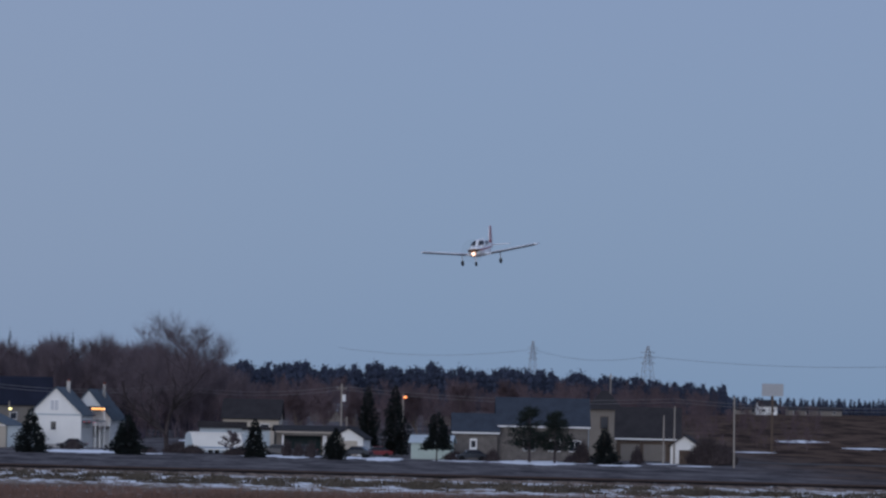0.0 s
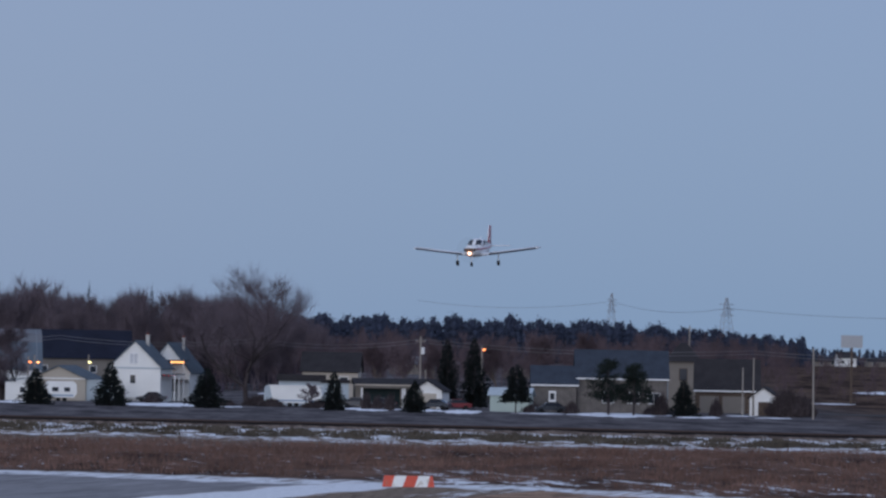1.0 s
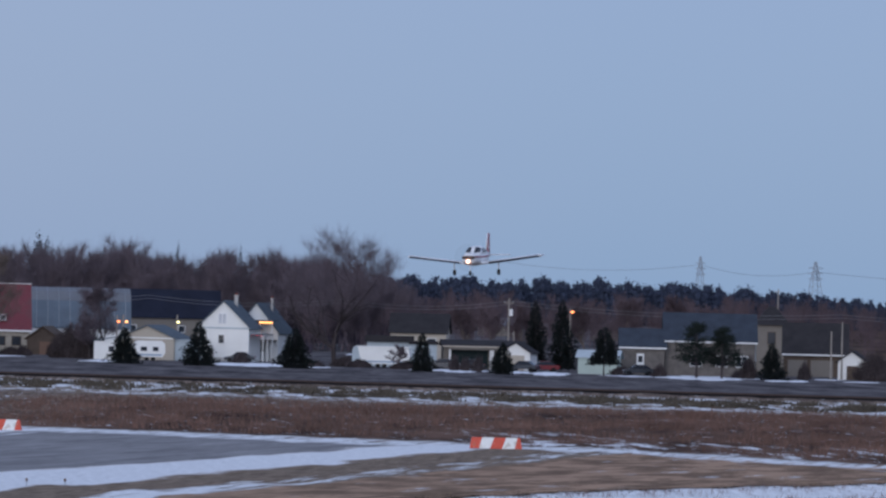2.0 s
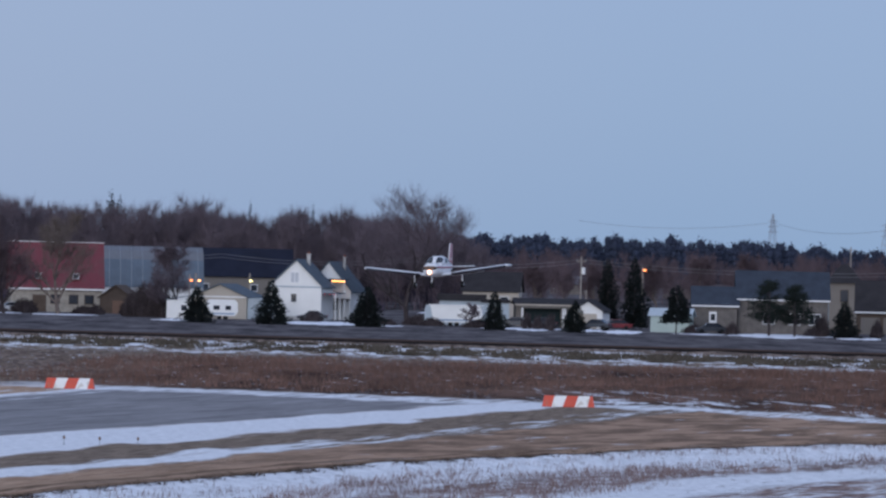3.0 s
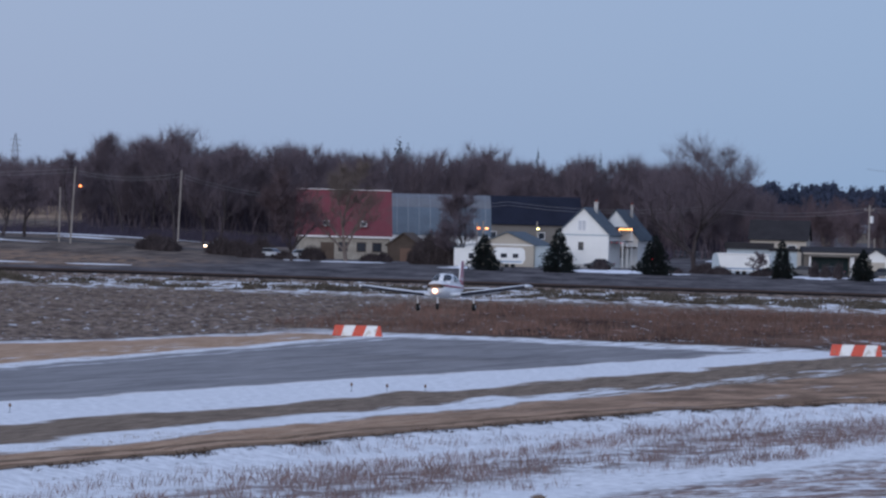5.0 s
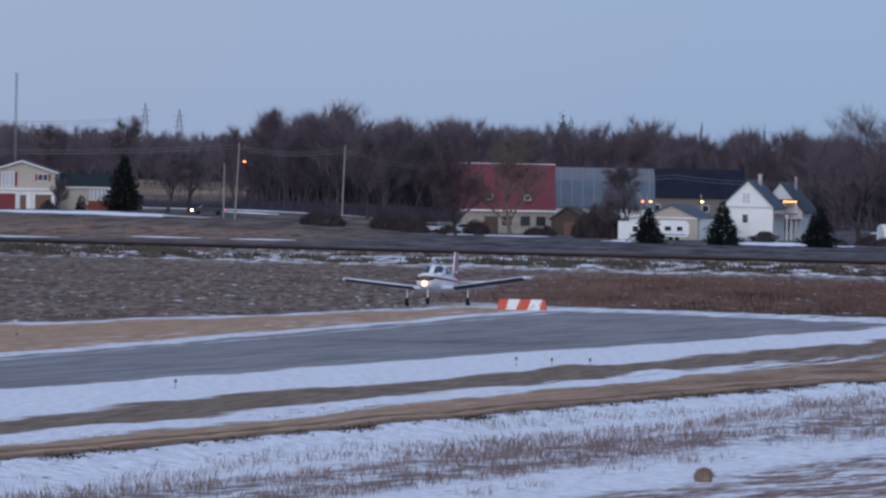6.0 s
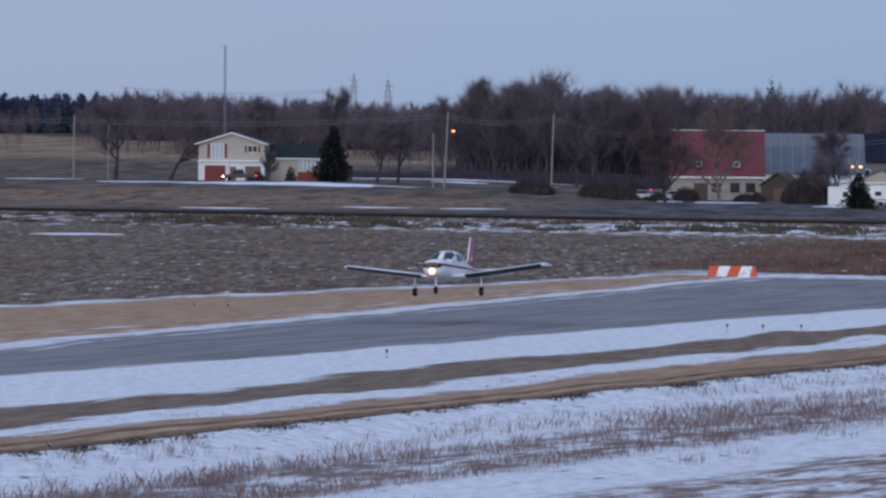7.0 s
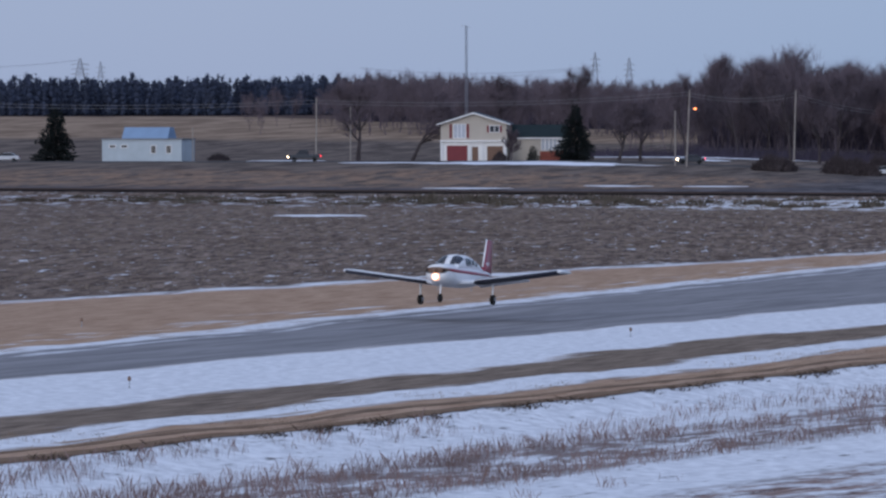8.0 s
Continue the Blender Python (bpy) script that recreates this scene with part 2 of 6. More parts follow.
def ground_material():
    mat = bpy.data.materials.new("winter_ground")
    mat.use_nodes = True
    k = Nodes(mat.node_tree)
    p = k.n["Principled BSDF"]
    pos = k.n.new("ShaderNodeNewGeometry").outputs["Position"]
    sep = k.n.new("ShaderNodeSeparateXYZ")
    k.l.new(pos, sep.inputs[0])
    x, y = sep.outputs[0], sep.outputs[1]
    along = k.warp(pos, -13.5, 0.5, 9.0)
    streak = k.noise(along, 1.0, 5, 0.62)
    streak2 = k.noise(k.warp(pos, -13.5, 0.22, 3.0), 1.0, 4, 0.6)
    wide = k.noise(pos, 0.045, 4)
    patch = k.noise(k.warp(pos, 0, 6.0, 34.0), 1.0, 5, 0.62)
    grain = k.noise(pos, 2.3, 5, 0.65)
    fine = k.noise(pos, 9.0, 3, 0.6)
    wob = k.m("ADD", k.m("MULTIPLY", k.m("SUBTRACT", wide, 0.5), 6.0), k.m("ADD", k.m("MULTIPLY", k.m("SUBTRACT", streak, 0.5), 3.2), k.m("MULTIPLY", k.m("SUBTRACT", streak2, 0.5), 1.5)))

    def line(x0, y0, slope, wobble=1.0):
        """Signed distance to the right of a line across the ground, made uneven."""
        g = k.m("SUBTRACT", k.m("SUBTRACT", x, x0), k.m("MULTIPLY", k.m("SUBTRACT", y, y0), slope))
        return k.m("ADD", g, k.m("MULTIPLY", wob, wobble)) if wobble else g

    def band(lo, hi, soft=0.25):
        """Between two lines."""
        return k.m("MULTIPLY", k.step(lo, -soft, soft), k.m("SUBTRACT", 1.0, k.step(hi, -soft, soft)))

    snow = k.blend(grain, (0.62, 0.64, 0.67), (0.84, 0.86, 0.89))
    khaki = k.blend(streak2, (0.135, 0.106, 0.086), (0.30, 0.236, 0.186))
    tan = k.blend(streak2, (0.31, 0.20, 0.135), (0.52, 0.365, 0.26))
    stubble = k.blend(k.noise(k.warp(pos, 8, 0.7, 5.0), 1.0, 7, 0.72), (0.066, 0.052, 0.047), (0.315, 0.243, 0.20))
    stubble = k.mix(k.m("MULTIPLY", k.step(k.noise(k.warp(pos, 6, 5.0, 22.0), 1.0, 5, 0.65), 0.46, 0.62), 0.5), stubble, (0.10, 0.072, 0.058))
    plough = k.blend(k.noise(k.warp(pos, 4, 5.0, 26.0), 1.0, 7, 0.72), (0.058, 0.055, 0.060), (0.17, 0.158, 0.163))
    reed = k.blend(patch, (0.06, 0.041, 0.035), (0.18, 0.115, 0.09))
    asphalt = k.blend(k.noise(along, 0.6, 5, 0.65), (0.20, 0.197, 0.205), (0.30, 0.295, 0.305))

    # far land: ploughed field beyond the railway, paler grass to the left and far off
    col = stubble
    beyond = k.step(k.m("SUBTRACT", y, k.m("SUBTRACT", 512.0, k.m("MULTIPLY", x, 0.31))), -2, 2)
    col = k.mix(beyond, col, plough)
    right_land = k.step(k.m("ADD", x, k.m("MULTIPLY", wob, 4.0)), 34, 62)
    col = k.mix(k.m("MULTIPLY", right_land, beyond), col, k.blend(patch, (0.04, 0.03, 0.027), (0.13, 0.09, 0.07)))
    left_land = k.step(k.m("ADD", k.m("MULTIPLY", x, -1.0), k.m("MULTIPLY", wob, 4.0)), 92, 118)
    meadow = k.blend(k.noise(k.warp(pos, 2, 3.0, 26.0), 1.0, 6, 0.66), (0.085, 0.072, 0.066), (0.21, 0.17, 0.145))
    strip = k.m("MULTIPLY", left_land, k.step(k.m("ADD", y, k.m("MULTIPLY", wob, 6.0)), 590, 630))
    col = k.mix(strip, col, meadow)
    straw = k.blend(patch, (0.20, 0.145, 0.107), (0.35, 0.26, 0.19))
    col = k.mix(k.m("MULTIPLY", k.step(k.m("ADD", y, k.m("MULTIPLY", wob, 8.0)), 1060, 1110), left_land), col, straw)
    far_strip = k.m("MULTIPLY", k.step(k.m("ADD", y, k.m("MULTIPLY", wob, 6.0)), 1330, 1365), left_land)
    col = k.mix(far_strip, col, k.blend(patch, (0.08, 0.06, 0.055), (0.15, 0.11, 0.095)))
    weeds = k.m("MULTIPLY", k.m("MULTIPLY", strip, k.step(k.m("ADD", y, k.m("MULTIPLY", wob, 8.0)), 735, 690)), k.step(k.noise(k.warp(pos, 3, 2.0, 14.0), 1.0, 6, 0.7), 0.44, 0.58))
    col = k.mix(weeds, col, k.blend(streak2, (0.20, 0.13, 0.092), (0.38, 0.262, 0.19)))
    lying_grain = k.noise(k.warp(pos, 5, 1.2, 7.0), 1.0, 6, 0.7)
    # scrubby band with lying snow this side of the railway
    rail = k.m("SUBTRACT", k.m("SUBTRACT", 507.0, k.m("MULTIPLY", x, 0.31)), y)
    scrub = k.m("MULTIPLY", k.step(rail, 4, 8), k.m("SUBTRACT", 1.0, k.step(k.m("ADD", rail, k.m("MULTIPLY", wob, 5.0)), 60, 80)))
    col = k.mix(scrub, col, k.mix(k.m("MULTIPLY", k.step(x, -60, -110), 0.75), khaki, k.blend(lying_grain, (0.065, 0.045, 0.038), (0.17, 0.115, 0.09))))
    lying = k.noise(k.warp(pos, 6, 1.8, 9.0), 1.0, 6, 0.68)
    lying_mask = k.m("MULTIPLY", scrub, k.step(k.m("SUBTRACT", lying, k.m("MULTIPLY", k.step(x, -60, -115), 0.06)), 0.475, 0.53))
    # field this side: thin snow between the rows
    field_snow = k.m("MULTIPLY", k.step(k.noise(k.warp(pos, 8, 1.1, 5.0), 1.0, 6, 0.75), 0.585, 0.65), k.m("SUBTRACT", 1.0, beyond))
    # reeds past the runway's end
    end = k.m("ADD", k.m("SUBTRACT", k.m("ADD", y, k.m("ADD", k.m("MULTIPLY", x, 0.5), k.m("MULTIPLY", k.m("MAXIMUM", x, 0.0), 0.8))), 298.0), k.m("MULTIPLY", wob, 1.6))
    reeds_right = k.step(k.m("ADD", x, k.m("MULTIPLY", wob, 1.5)), -48, -36)
    reeds = k.m("MULTIPLY", k.m("MULTIPLY", k.step(end, 2, 8), k.m("SUBTRACT", 1.0, k.step(k.m("ADD", y, k.m("MULTIPLY", wob, 5)), 405, 430))), reeds_right)
    col = k.mix(reeds, col, reed)

    # strips along the runway
    field_edge = line(-58.0, 255.0, 0.285, 0.8)
    far_edge = line(-47.8, 210.0, 0.128, 0.35)
    near_edge = k.m("ADD", line(-40.7, 178.7, 0.245, 0.55), k.m("MULTIPLY", k.m("SUBTRACT", k.noise(k.warp(pos, -13.5, 0.12, 7.0), 1.0, 4, 0.6), 0.5), 1.5))
    snow_low = line(-36.0, 158.0, 0.215, 0.9)
    khaki_low = line(-33.7, 147.8, 0.22, 0.8)
    thin_low = line(-32.4, 142.6, 0.225, 0.8)
    past = k.m("MAXIMUM", k.m("SUBTRACT", y, 190.0), 0.0)
    swing = k.m("MULTIPLY", k.m("MULTIPLY", past, past), 0.004)
    ledge = k.m("SUBTRACT", line(-30.8, 135.2, 0.262, 0.16), swing)
    second = k.m("SUBTRACT", line(-16.0, 135.2, 0.262, 0.6), swing)
    inside = k.m("SUBTRACT", 1.0, k.step(end, -1.5, 1.5))
    near_land = k.m("MULTIPLY", k.step(field_edge, -0.4, 0.4), inside)
    col = k.mix(near_land, col, tan)
    white = k.m("MULTIPLY", k.step(k.m("ABSOLUTE", k.m("SUBTRACT", field_edge, 0.2)), 1.7, 0.7), k.m("MULTIPLY", k.step(streak, 0.44, 0.50), inside))
    verge_snow = k.m("MULTIPLY", near_land, k.m("MULTIPLY", k.step(streak, 0.57, 0.63), k.m("MULTIPLY", k.step(far_edge, -7.0, -3.0), k.step(far_edge, 1.0, 0.0))))
    edge_snow = k.m("MULTIPLY", band(k.m("ADD", far_edge, 1.5), k.m("SUBTRACT", far_edge, 0.15), 0.3), k.m("MULTIPLY", k.step(streak2, 0.36, 0.46), inside))
    second_streak = k.m("MULTIPLY", band(k.m("SUBTRACT", far_edge, 1.1), k.m("SUBTRACT", far_edge, 1.65), 0.2), k.m("MULTIPLY", k.step(streak, 0.44, 0.54), k.m("MULTIPLY", inside, 0.8)))
    run = k.m("MULTIPLY", band(far_edge, near_edge, 0.2), inside)
    col = k.mix(run, col, asphalt)
    dust = k.m("MULTIPLY", run, k.m("MULTIPLY", k.step(k.noise(k.warp(pos, -13.5, 0.35, 16.0), 1.0, 5, 0.6), 0.55, 0.68), 0.13))
    main_snow = k.m("MULTIPLY", band(near_edge, snow_low, 0.35), k.step(end, 1.0, -3.0))
    khaki_band = k.m("MULTIPLY", k.step(snow_low, -0.3, 0.3), inside)
    col = k.mix(khaki_band, col, khaki)
    thin_snow = k.m("MULTIPLY", band(khaki_low, thin_low, 0.2), k.m("MULTIPLY", k.step(k.m("ADD", streak, k.m("MULTIPLY", k.step(y, 190, 250), -0.22)), 0.30, 0.38), inside))
    tracks = k.blend(k.noise(k.warp(pos, -15.5, 0.35, 30.0), 1.0, 4, 0.6), khaki, tan, 0.34, 0.50)
    col = k.mix(k.m("MULTIPLY", k.step(thin_low, -0.2, 0.4), inside), col, k.mix(k.m("MULTIPLY", k.step(x, -26, -10), 0.85), tracks, k.blend(k.noise(k.warp(pos, -20, 3.0, 9.0), 1.0, 6, 0.7), (0.15, 0.105, 0.08), (0.42, 0.285, 0.205), 0.40, 0.60)))
    rut = k.m("MULTIPLY", k.step(k.m("ABSOLUTE", k.m("ADD", ledge, k.m("ADD", 1.45, k.m("MULTIPLY", k.m("SUBTRACT", streak2, 0.5), 0.8)))), 0.34, 0.12), k.m("MULTIPLY", inside, 0.75))
    col = k.mix(rut, col, (0.10, 0.072, 0.054))
    # overhang shade along the turf edge, painted as a thin dark line
    lip = k.m("MULTIPLY", k.step(k.m("ABSOLUTE", k.m("ADD", ledge, 0.25)), 0.35, 0.15), k.m("MULTIPLY", inside, 0.6))
    col = k.mix(lip, col, (0.085, 0.06, 0.045))
    end_snow = k.m("MULTIPLY", k.step(k.m("ABSOLUTE", k.m("ADD", end, 1.0)), 6.0, 3.5), k.m("MULTIPLY", k.step(streak, 0.40, 0.48), k.step(x, -46, -36)))
    thin_spots = k.m("MULTIPLY", k.m("MULTIPLY", k.step(thin_low, 0.0, 0.8), k.step(ledge, 0.0, -1.0)), k.m("MULTIPLY", k.m("MULTIPLY", k.step(y, 200, 225), inside), k.step(k.noise(k.warp(pos, -24, 1.6, 11.0), 1.0, 5, 0.62), 0.62, 0.68)))
    far_snow = k.m("MULTIPLY", k.step(k.m("ADD", x, k.m("MULTIPLY", wob, 3.0)), -14, -4), k.m("MULTIPLY", k.step(k.m("ABSOLUTE", k.m("SUBTRACT", end, 14.0)), 30, 14), k.step(k.noise(k.warp(pos, 10, 2.5, 12.0), 1.0, 6, 0.66), 0.54, 0.60)))
    # dark earth under the bank snow; its bare rim doubles as painted overhang shade
    col = k.mix(k.m("MULTIPLY", k.step(ledge, -0.1, 0.1), inside), col, (0.05, 0.038, 0.03))
    bank = k.m("MULTIPLY", k.m("MULTIPLY", k.step(ledge, 0.05, 0.25), inside), k.step(k.m("ADD", streak2, k.m("MULTIPLY", grain, 0.6)), 0.54, 0.66))
    rough_land = k.m("MULTIPLY", k.step(second, 1.2, 2.8), inside)
    col = k.mix(rough_land, col, k.blend(streak2, (0.17, 0.118, 0.105), (0.37, 0.275, 0.245)))
    tufted = k.m("MULTIPLY", k.m("MULTIPLY", k.step(ledge, 4.5, 7.5), k.step(ledge, 12.5, 10.0)), k.m("MULTIPLY", k.step(k.noise(k.warp(pos, -15, 0.8, 2.4), 1.0, 6, 0.7), 0.43, 0.57), 0.85))
    col = k.mix(k.m("MULTIPLY", tufted, inside), col, (0.20, 0.132, 0.112))
    clear = k.m("MULTIPLY", rough_land, k.step(k.noise(k.warp(pos, -24, 0.7, 2.6), 1.0, 6, 0.72), 0.60, 0.44))
    mask = lying_mask
    for w in (white, verge_snow, edge_snow, second_streak, dust, main_snow, thin_snow, thin_spots, end_snow, far_snow, k.m("MULTIPLY", field_snow, k.m("SUBTRACT", 1.0, near_land))):
        mask = k.m("MAXIMUM", mask, w)
    mask = k.m("MAXIMUM", mask, k.m("SUBTRACT", k.m("SUBTRACT", bank, clear), tufted))
    col = k.mix(mask, col, snow)
    k.l.new(col, p.inputs["Base Color"])
    p.inputs["Roughness"].default_value, p.inputs["Specular IOR Level"].default_value = 0.9, 0.0
    bump = k.n.new("ShaderNodeBump")
    bump.inputs["Strength"].default_value, bump.inputs["Distance"].default_value = 0.6, 0.12
    k.l.new(k.m("ADD", k.m("MULTIPLY", grain, 0.7), k.m("ADD", k.m("MULTIPLY", fine, 0.3), k.m("MULTIPLY", mask, 0.5))), bump.inputs["Height"])
    k.l.new(bump.outputs[0], p.inputs["Normal"])
    return mat


def spread(*runs):
    """Grid lines from runs of (start, stop, step)."""
    out = []
    for a, b, s in runs:
        n = max(1, round((b - a) / s))
        out += [a + (b - a) * i / n for i in range(n)]
    return out + [runs[-1][1]]


def build_ground():
    xs = spread((-4500, -900, 600), (-900, -300, 60), (-300, -90, 10), (-90, 40, 1.3), (40, 160, 10), (160, 900, 80), (900, 4500, 600))
    ys = spread((-900, 60, 120), (60, 100, 8), (100, 330, 1.5), (330, 470, 6), (470, 640, 2.5), (640, 900, 10), (900, 1800, 60), (1800, 4900, 500))
    rows, faces = [], []
    for yy in ys:
        for xx in xs:
            z = ground_z(xx, yy)
            if 80 < yy < 520 and -110 < xx < 80:
                z += 0.10 * noise.noise(Vector((xx * 0.35, yy * 0.12, 0))) + 0.05 * noise.noise(Vector((xx * 1.1, yy * 0.5, 4)))
            rows.append((xx, yy, z))
    w = len(xs)
    for j in range(len(ys) - 1):
        for i in range(w - 1):
            a = j * w + i
            faces.append((a, a + 1, a + w + 1, a + w))
    me = bpy.data.meshes.new("ground")
    me.from_pydata(rows, [], faces)
    me.materials.append(ground_material())
    ob = new("ground", me)
    tagged(ob, "flat winter airfield ground with snow, dry grass and asphalt", kind="structure")
    for f in me.polygons:
        f.use_smooth = True
    return ob


def blades(name, label, spots, mat, tall, wide, lean=0.35, per=6, reach=0.25, seed=3):
    """Many thin upright blades in tufts at the given spots (x, y, size)."""
    rnd = random.Random(seed)
    v, f = [], []
    for x, y, s in spots:
        for _ in range(per):
            a = rnd.uniform(0, math.tau)
            r = reach * s * math.sqrt(rnd.random())
            bx, by = x + r * math.cos(a), y + r * math.sin(a)
            h = tall * s * rnd.uniform(0.5, 1.15)
            lx, ly = rnd.gauss(0, lean) * h, rnd.gauss(0, lean) * h
            z = ground_z(bx, by) - 0.05
            t = rnd.uniform(0, math.pi)
            wx, wy = wide * math.cos(t) * 0.5, wide * math.sin(t) * 0.5
            i = len(v)
            v += [(bx - wx, by - wy, z), (bx + wx, by + wy, z), (bx + lx * 0.4 + wx * 0.6, by + ly * 0.4, z + h * 0.6), (bx + lx, by + ly, z + h)]
            f += [(i, i + 1, i + 2), (i, i + 2, i + 3)]
    me = bpy.data.meshes.new(name)
    me.from_pydata(v, [], f)
    me.materials.append(mat)
    return tagged(new(name, me), label, kind="stuff")


DRY_GRASS = material("dry_grass", (0.20, 0.14, 0.13), 0.9, vary=0.4, scale=0.2, fine=3)
PALE_GRASS = material("pale_dry_grass", (0.22, 0.16, 0.115), 0.9, vary=0.35, scale=0.2, fine=3)
REED = material("rust_brown_reeds", (0.155, 0.094, 0.076), 0.9, vary=0.55, scale=0.09, fine=1.0)
STRAW = material("grey_straw", (0.19, 0.155, 0.128), 0.9, vary=0.4, scale=0.1, fine=2)
# dark turf clods, with the shade under the overhang in their colour
TURF_SHADE = material("dark_turf_and_shade", (0.055, 0.04, 0.03), 0.95, vary=0.4, scale=0.5, fine=4)
SCRUB = material("grey_brown_scrub", (0.088, 0.075, 0.06), 0.95, vary=0.4, scale=0.1, fine=2)


def build_grass():
    rnd = random.Random(11)
    bank, rough, reeds, straw, verge, turf = [], [], [], [], [], []
    for _ in range(11000):
        y = 98 + 150 * rnd.random() ** 1.3
        edge = edge_x(y)
        d = rnd.uniform(0.8, 14.5)
        if noise.noise(Vector((d * 0.5, y * 0.06, 1))) + rnd.uniform(-0.35, 0.35) + 0.42 * smooth(4, 7, d) - 0.55 * smooth(10.5, 12.5, d) > 0.2:
            bank.append((edge + d, y, rnd.uniform(0.5, 1.1)))
    for _ in range(3400):
        y = 98 + 130 * rnd.random()
        edge = edge_x(y)
        d = rnd.uniform(17, 42)
        if noise.noise(Vector((d * 0.3, y * 0.1, 7))) + rnd.uniform(-0.3, 0.3) > 0.1:
            rough.append((edge + d, y, rnd.uniform(0.4, 0.9)))
    for _ in range(13000):
        x, y = rnd.uniform(-46, 70), rnd.uniform(250, 425)
        if y + 0.5 * x + 0.8 * max(0.0, x) > 306 + 6 * noise.noise(Vector((x * 0.06, 0, 2))) and noise.noise(Vector((x * 0.05, y * 0.04, 9))) + rnd.uniform(-0.4, 0.5) > -0.1:
            if x < -10 or noise.noise(Vector((x * 0.12, y * 0.03, 5))) > -0.15 or y > 350:
                reeds.append((x, y, rnd.uniform(0.55, 1.1)))
    for _ in range(14000):
        y = rnd.uniform(225, 475)
        x = rnd.uniform(-130, 10)
        if x < -62 + 0.285 * (y - 255) and (y < 300 or x < -38):
            straw.append((x, y, rnd.uniform(0.5, 1.0)))
    for _ in range(2600):
        y = rnd.uniform(105, 300)
        d = rnd.choice((rnd.uniform(-2.2, -0.1), rnd.uniform(-6, -2.5)))
        verge.append((edge_x(y) + d, y, rnd.uniform(0.3, 0.7)))
    for _ in range(1900):
        y = rnd.uniform(100, 260)
        if noise.noise(Vector((y * 0.7, 3, 3))) > -0.02:
            turf.append((edge_x(y) + rnd.uniform(0.15, 0.6), y, rnd.uniform(0.5, 1.3)))
    blades("snowbank_grass", "dry brown grass tufts standing in snow", bank, DRY_GRASS, 0.40, 0.0048, 0.2, 10, 0.45, 4)
    blades("rough_grass", "short dry grass through thin snow", rough, PALE_GRASS, 0.13, 0.012, 0.5, 10, 0.6, 5)
    blades("reed_bed", "rust brown reeds past the runway end", reeds, REED, 0.6, 0.05, 0.22, 8, 0.9, 6)
    blades("field_stubble", "grey straw stubble of a cut field", straw, STRAW, 0.24, 0.07, 0.4, 4, 0.6, 7)
    blades("verge_grass", "flattened tan grass along the runway verge", verge, PALE_GRASS, 0.16, 0.014, 0.5, 7, 0.5, 8)
    blades("turf_edge_shade", "ragged turf edge over the snow bank, overhang shade in its colour", turf, TURF_SHADE, 0.14, 0.03, 0.8, 7, 0.25, 10)


def build_scrub():
    """Low tangled bushes this side of the railway."""
    rnd = random.Random(21)
    v, f = [], []
    for _ in range(430):
        x = rnd.uniform(-210, 75)
        y = rail_y(x) - rnd.uniform(12, 62)
        if noise.noise(Vector((x * 0.05, y * 0.05, 3))) + rnd.uniform(-0.2, 0.3) < -0.05:
            continue
        big = rnd.uniform(0.35, 0.9) * (1.5 if -132 < x < -92 and y > rail_y(x) - 40 else 1.0)
        z = ground_z(x, y)
        for _ in range(70):
            a, b = rnd.uniform(0, math.tau), rnd.uniform(0.1, 1.1)
            l = big * rnd.uniform(0.35, 0.9)
            px, py = x + rnd.gauss(0, big * 0.9), y + rnd.gauss(0, big * 0.6)
            q = (px + l * math.cos(a) * math.cos(b), py + l * math.sin(a) * math.cos(b), z + l * math.sin(b))
            i = len(v)
            v += [(px - 0.11, py, z), (px + 0.11, py, z), q]
            f.append((i, i + 1, i + 2))
    for _ in range(230):
        x = rnd.uniform(-75, 75)
        y = rail_y(x) - rnd.uniform(24, 58)
        if noise.noise(Vector((x * 0.09, y * 0.05, 8))) + rnd.uniform(-0.2, 0.2) < -0.02:
            continue
        big, z = rnd.uniform(0.4, 1.0), ground_z(x, y)
        for _ in range(80):
            a, b = rnd.uniform(0, math.tau), rnd.uniform(0.2, 1.3)
            l = big * rnd.uniform(0.3, 0.9)
            px, py = x + rnd.gauss(0, big * 0.8), y + rnd.gauss(0, big * 0.6)
            i = len(v)
            v += [(px - 0.1, py, z), (px + 0.1, py, z), (px + l * math.cos(a) * math.cos(b), py + l * math.sin(a) * math.cos(b), z + l * math.sin(b))]
            f.append((i, i + 1, i + 2))
    me = bpy.data.meshes.new("scrub")
    me.from_pydata(v, [], f)
    me.materials.append(SCRUB)
    tagged(new("scrub", me), "tangled grey brown scrub beside the railway", kind="stuff")


# ballast nearly black: the track's shadows are put into its colour
BALLAST = material("ballast_with_shadow", (0.012, 0.010, 0.010), 0.95, vary=0.3, scale=0.3, fine=4, bump=0.4)
RAIL_STEEL = material("rusty_rail", (0.06, 0.04, 0.035), 0.6, 0.5, vary=0.2)


def build_railway():
    track = tagged(new("railway"), "single railway track on a low ballast bank, dark with painted shadow", "railway")
    xs = [(-320 + 8 * i) for i in range(61)]

    def sweep(section):
        bm = bmesh.new()
        loft(bm, [[(x + 0.3 * u, rail_y(x) + u, ground_z(x, rail_y(x)) + h) for u, h in section] for x in xs])
        return bm
    part("ballast", sweep([(-2.6, -0.6), (-1.6, 0.12), (1.6, 0.12), (2.6, -0.6)]), BALLAST, track)
    for off in (-0.72, 0.72):
        part("rail", sweep([(off - 0.035, 0.11), (off - 0.035, 0.30), (off + 0.035, 0.30), (off + 0.035, 0.11)]), RAIL_STEEL, track, "rusty steel rail")


build_ground()
build_grass()
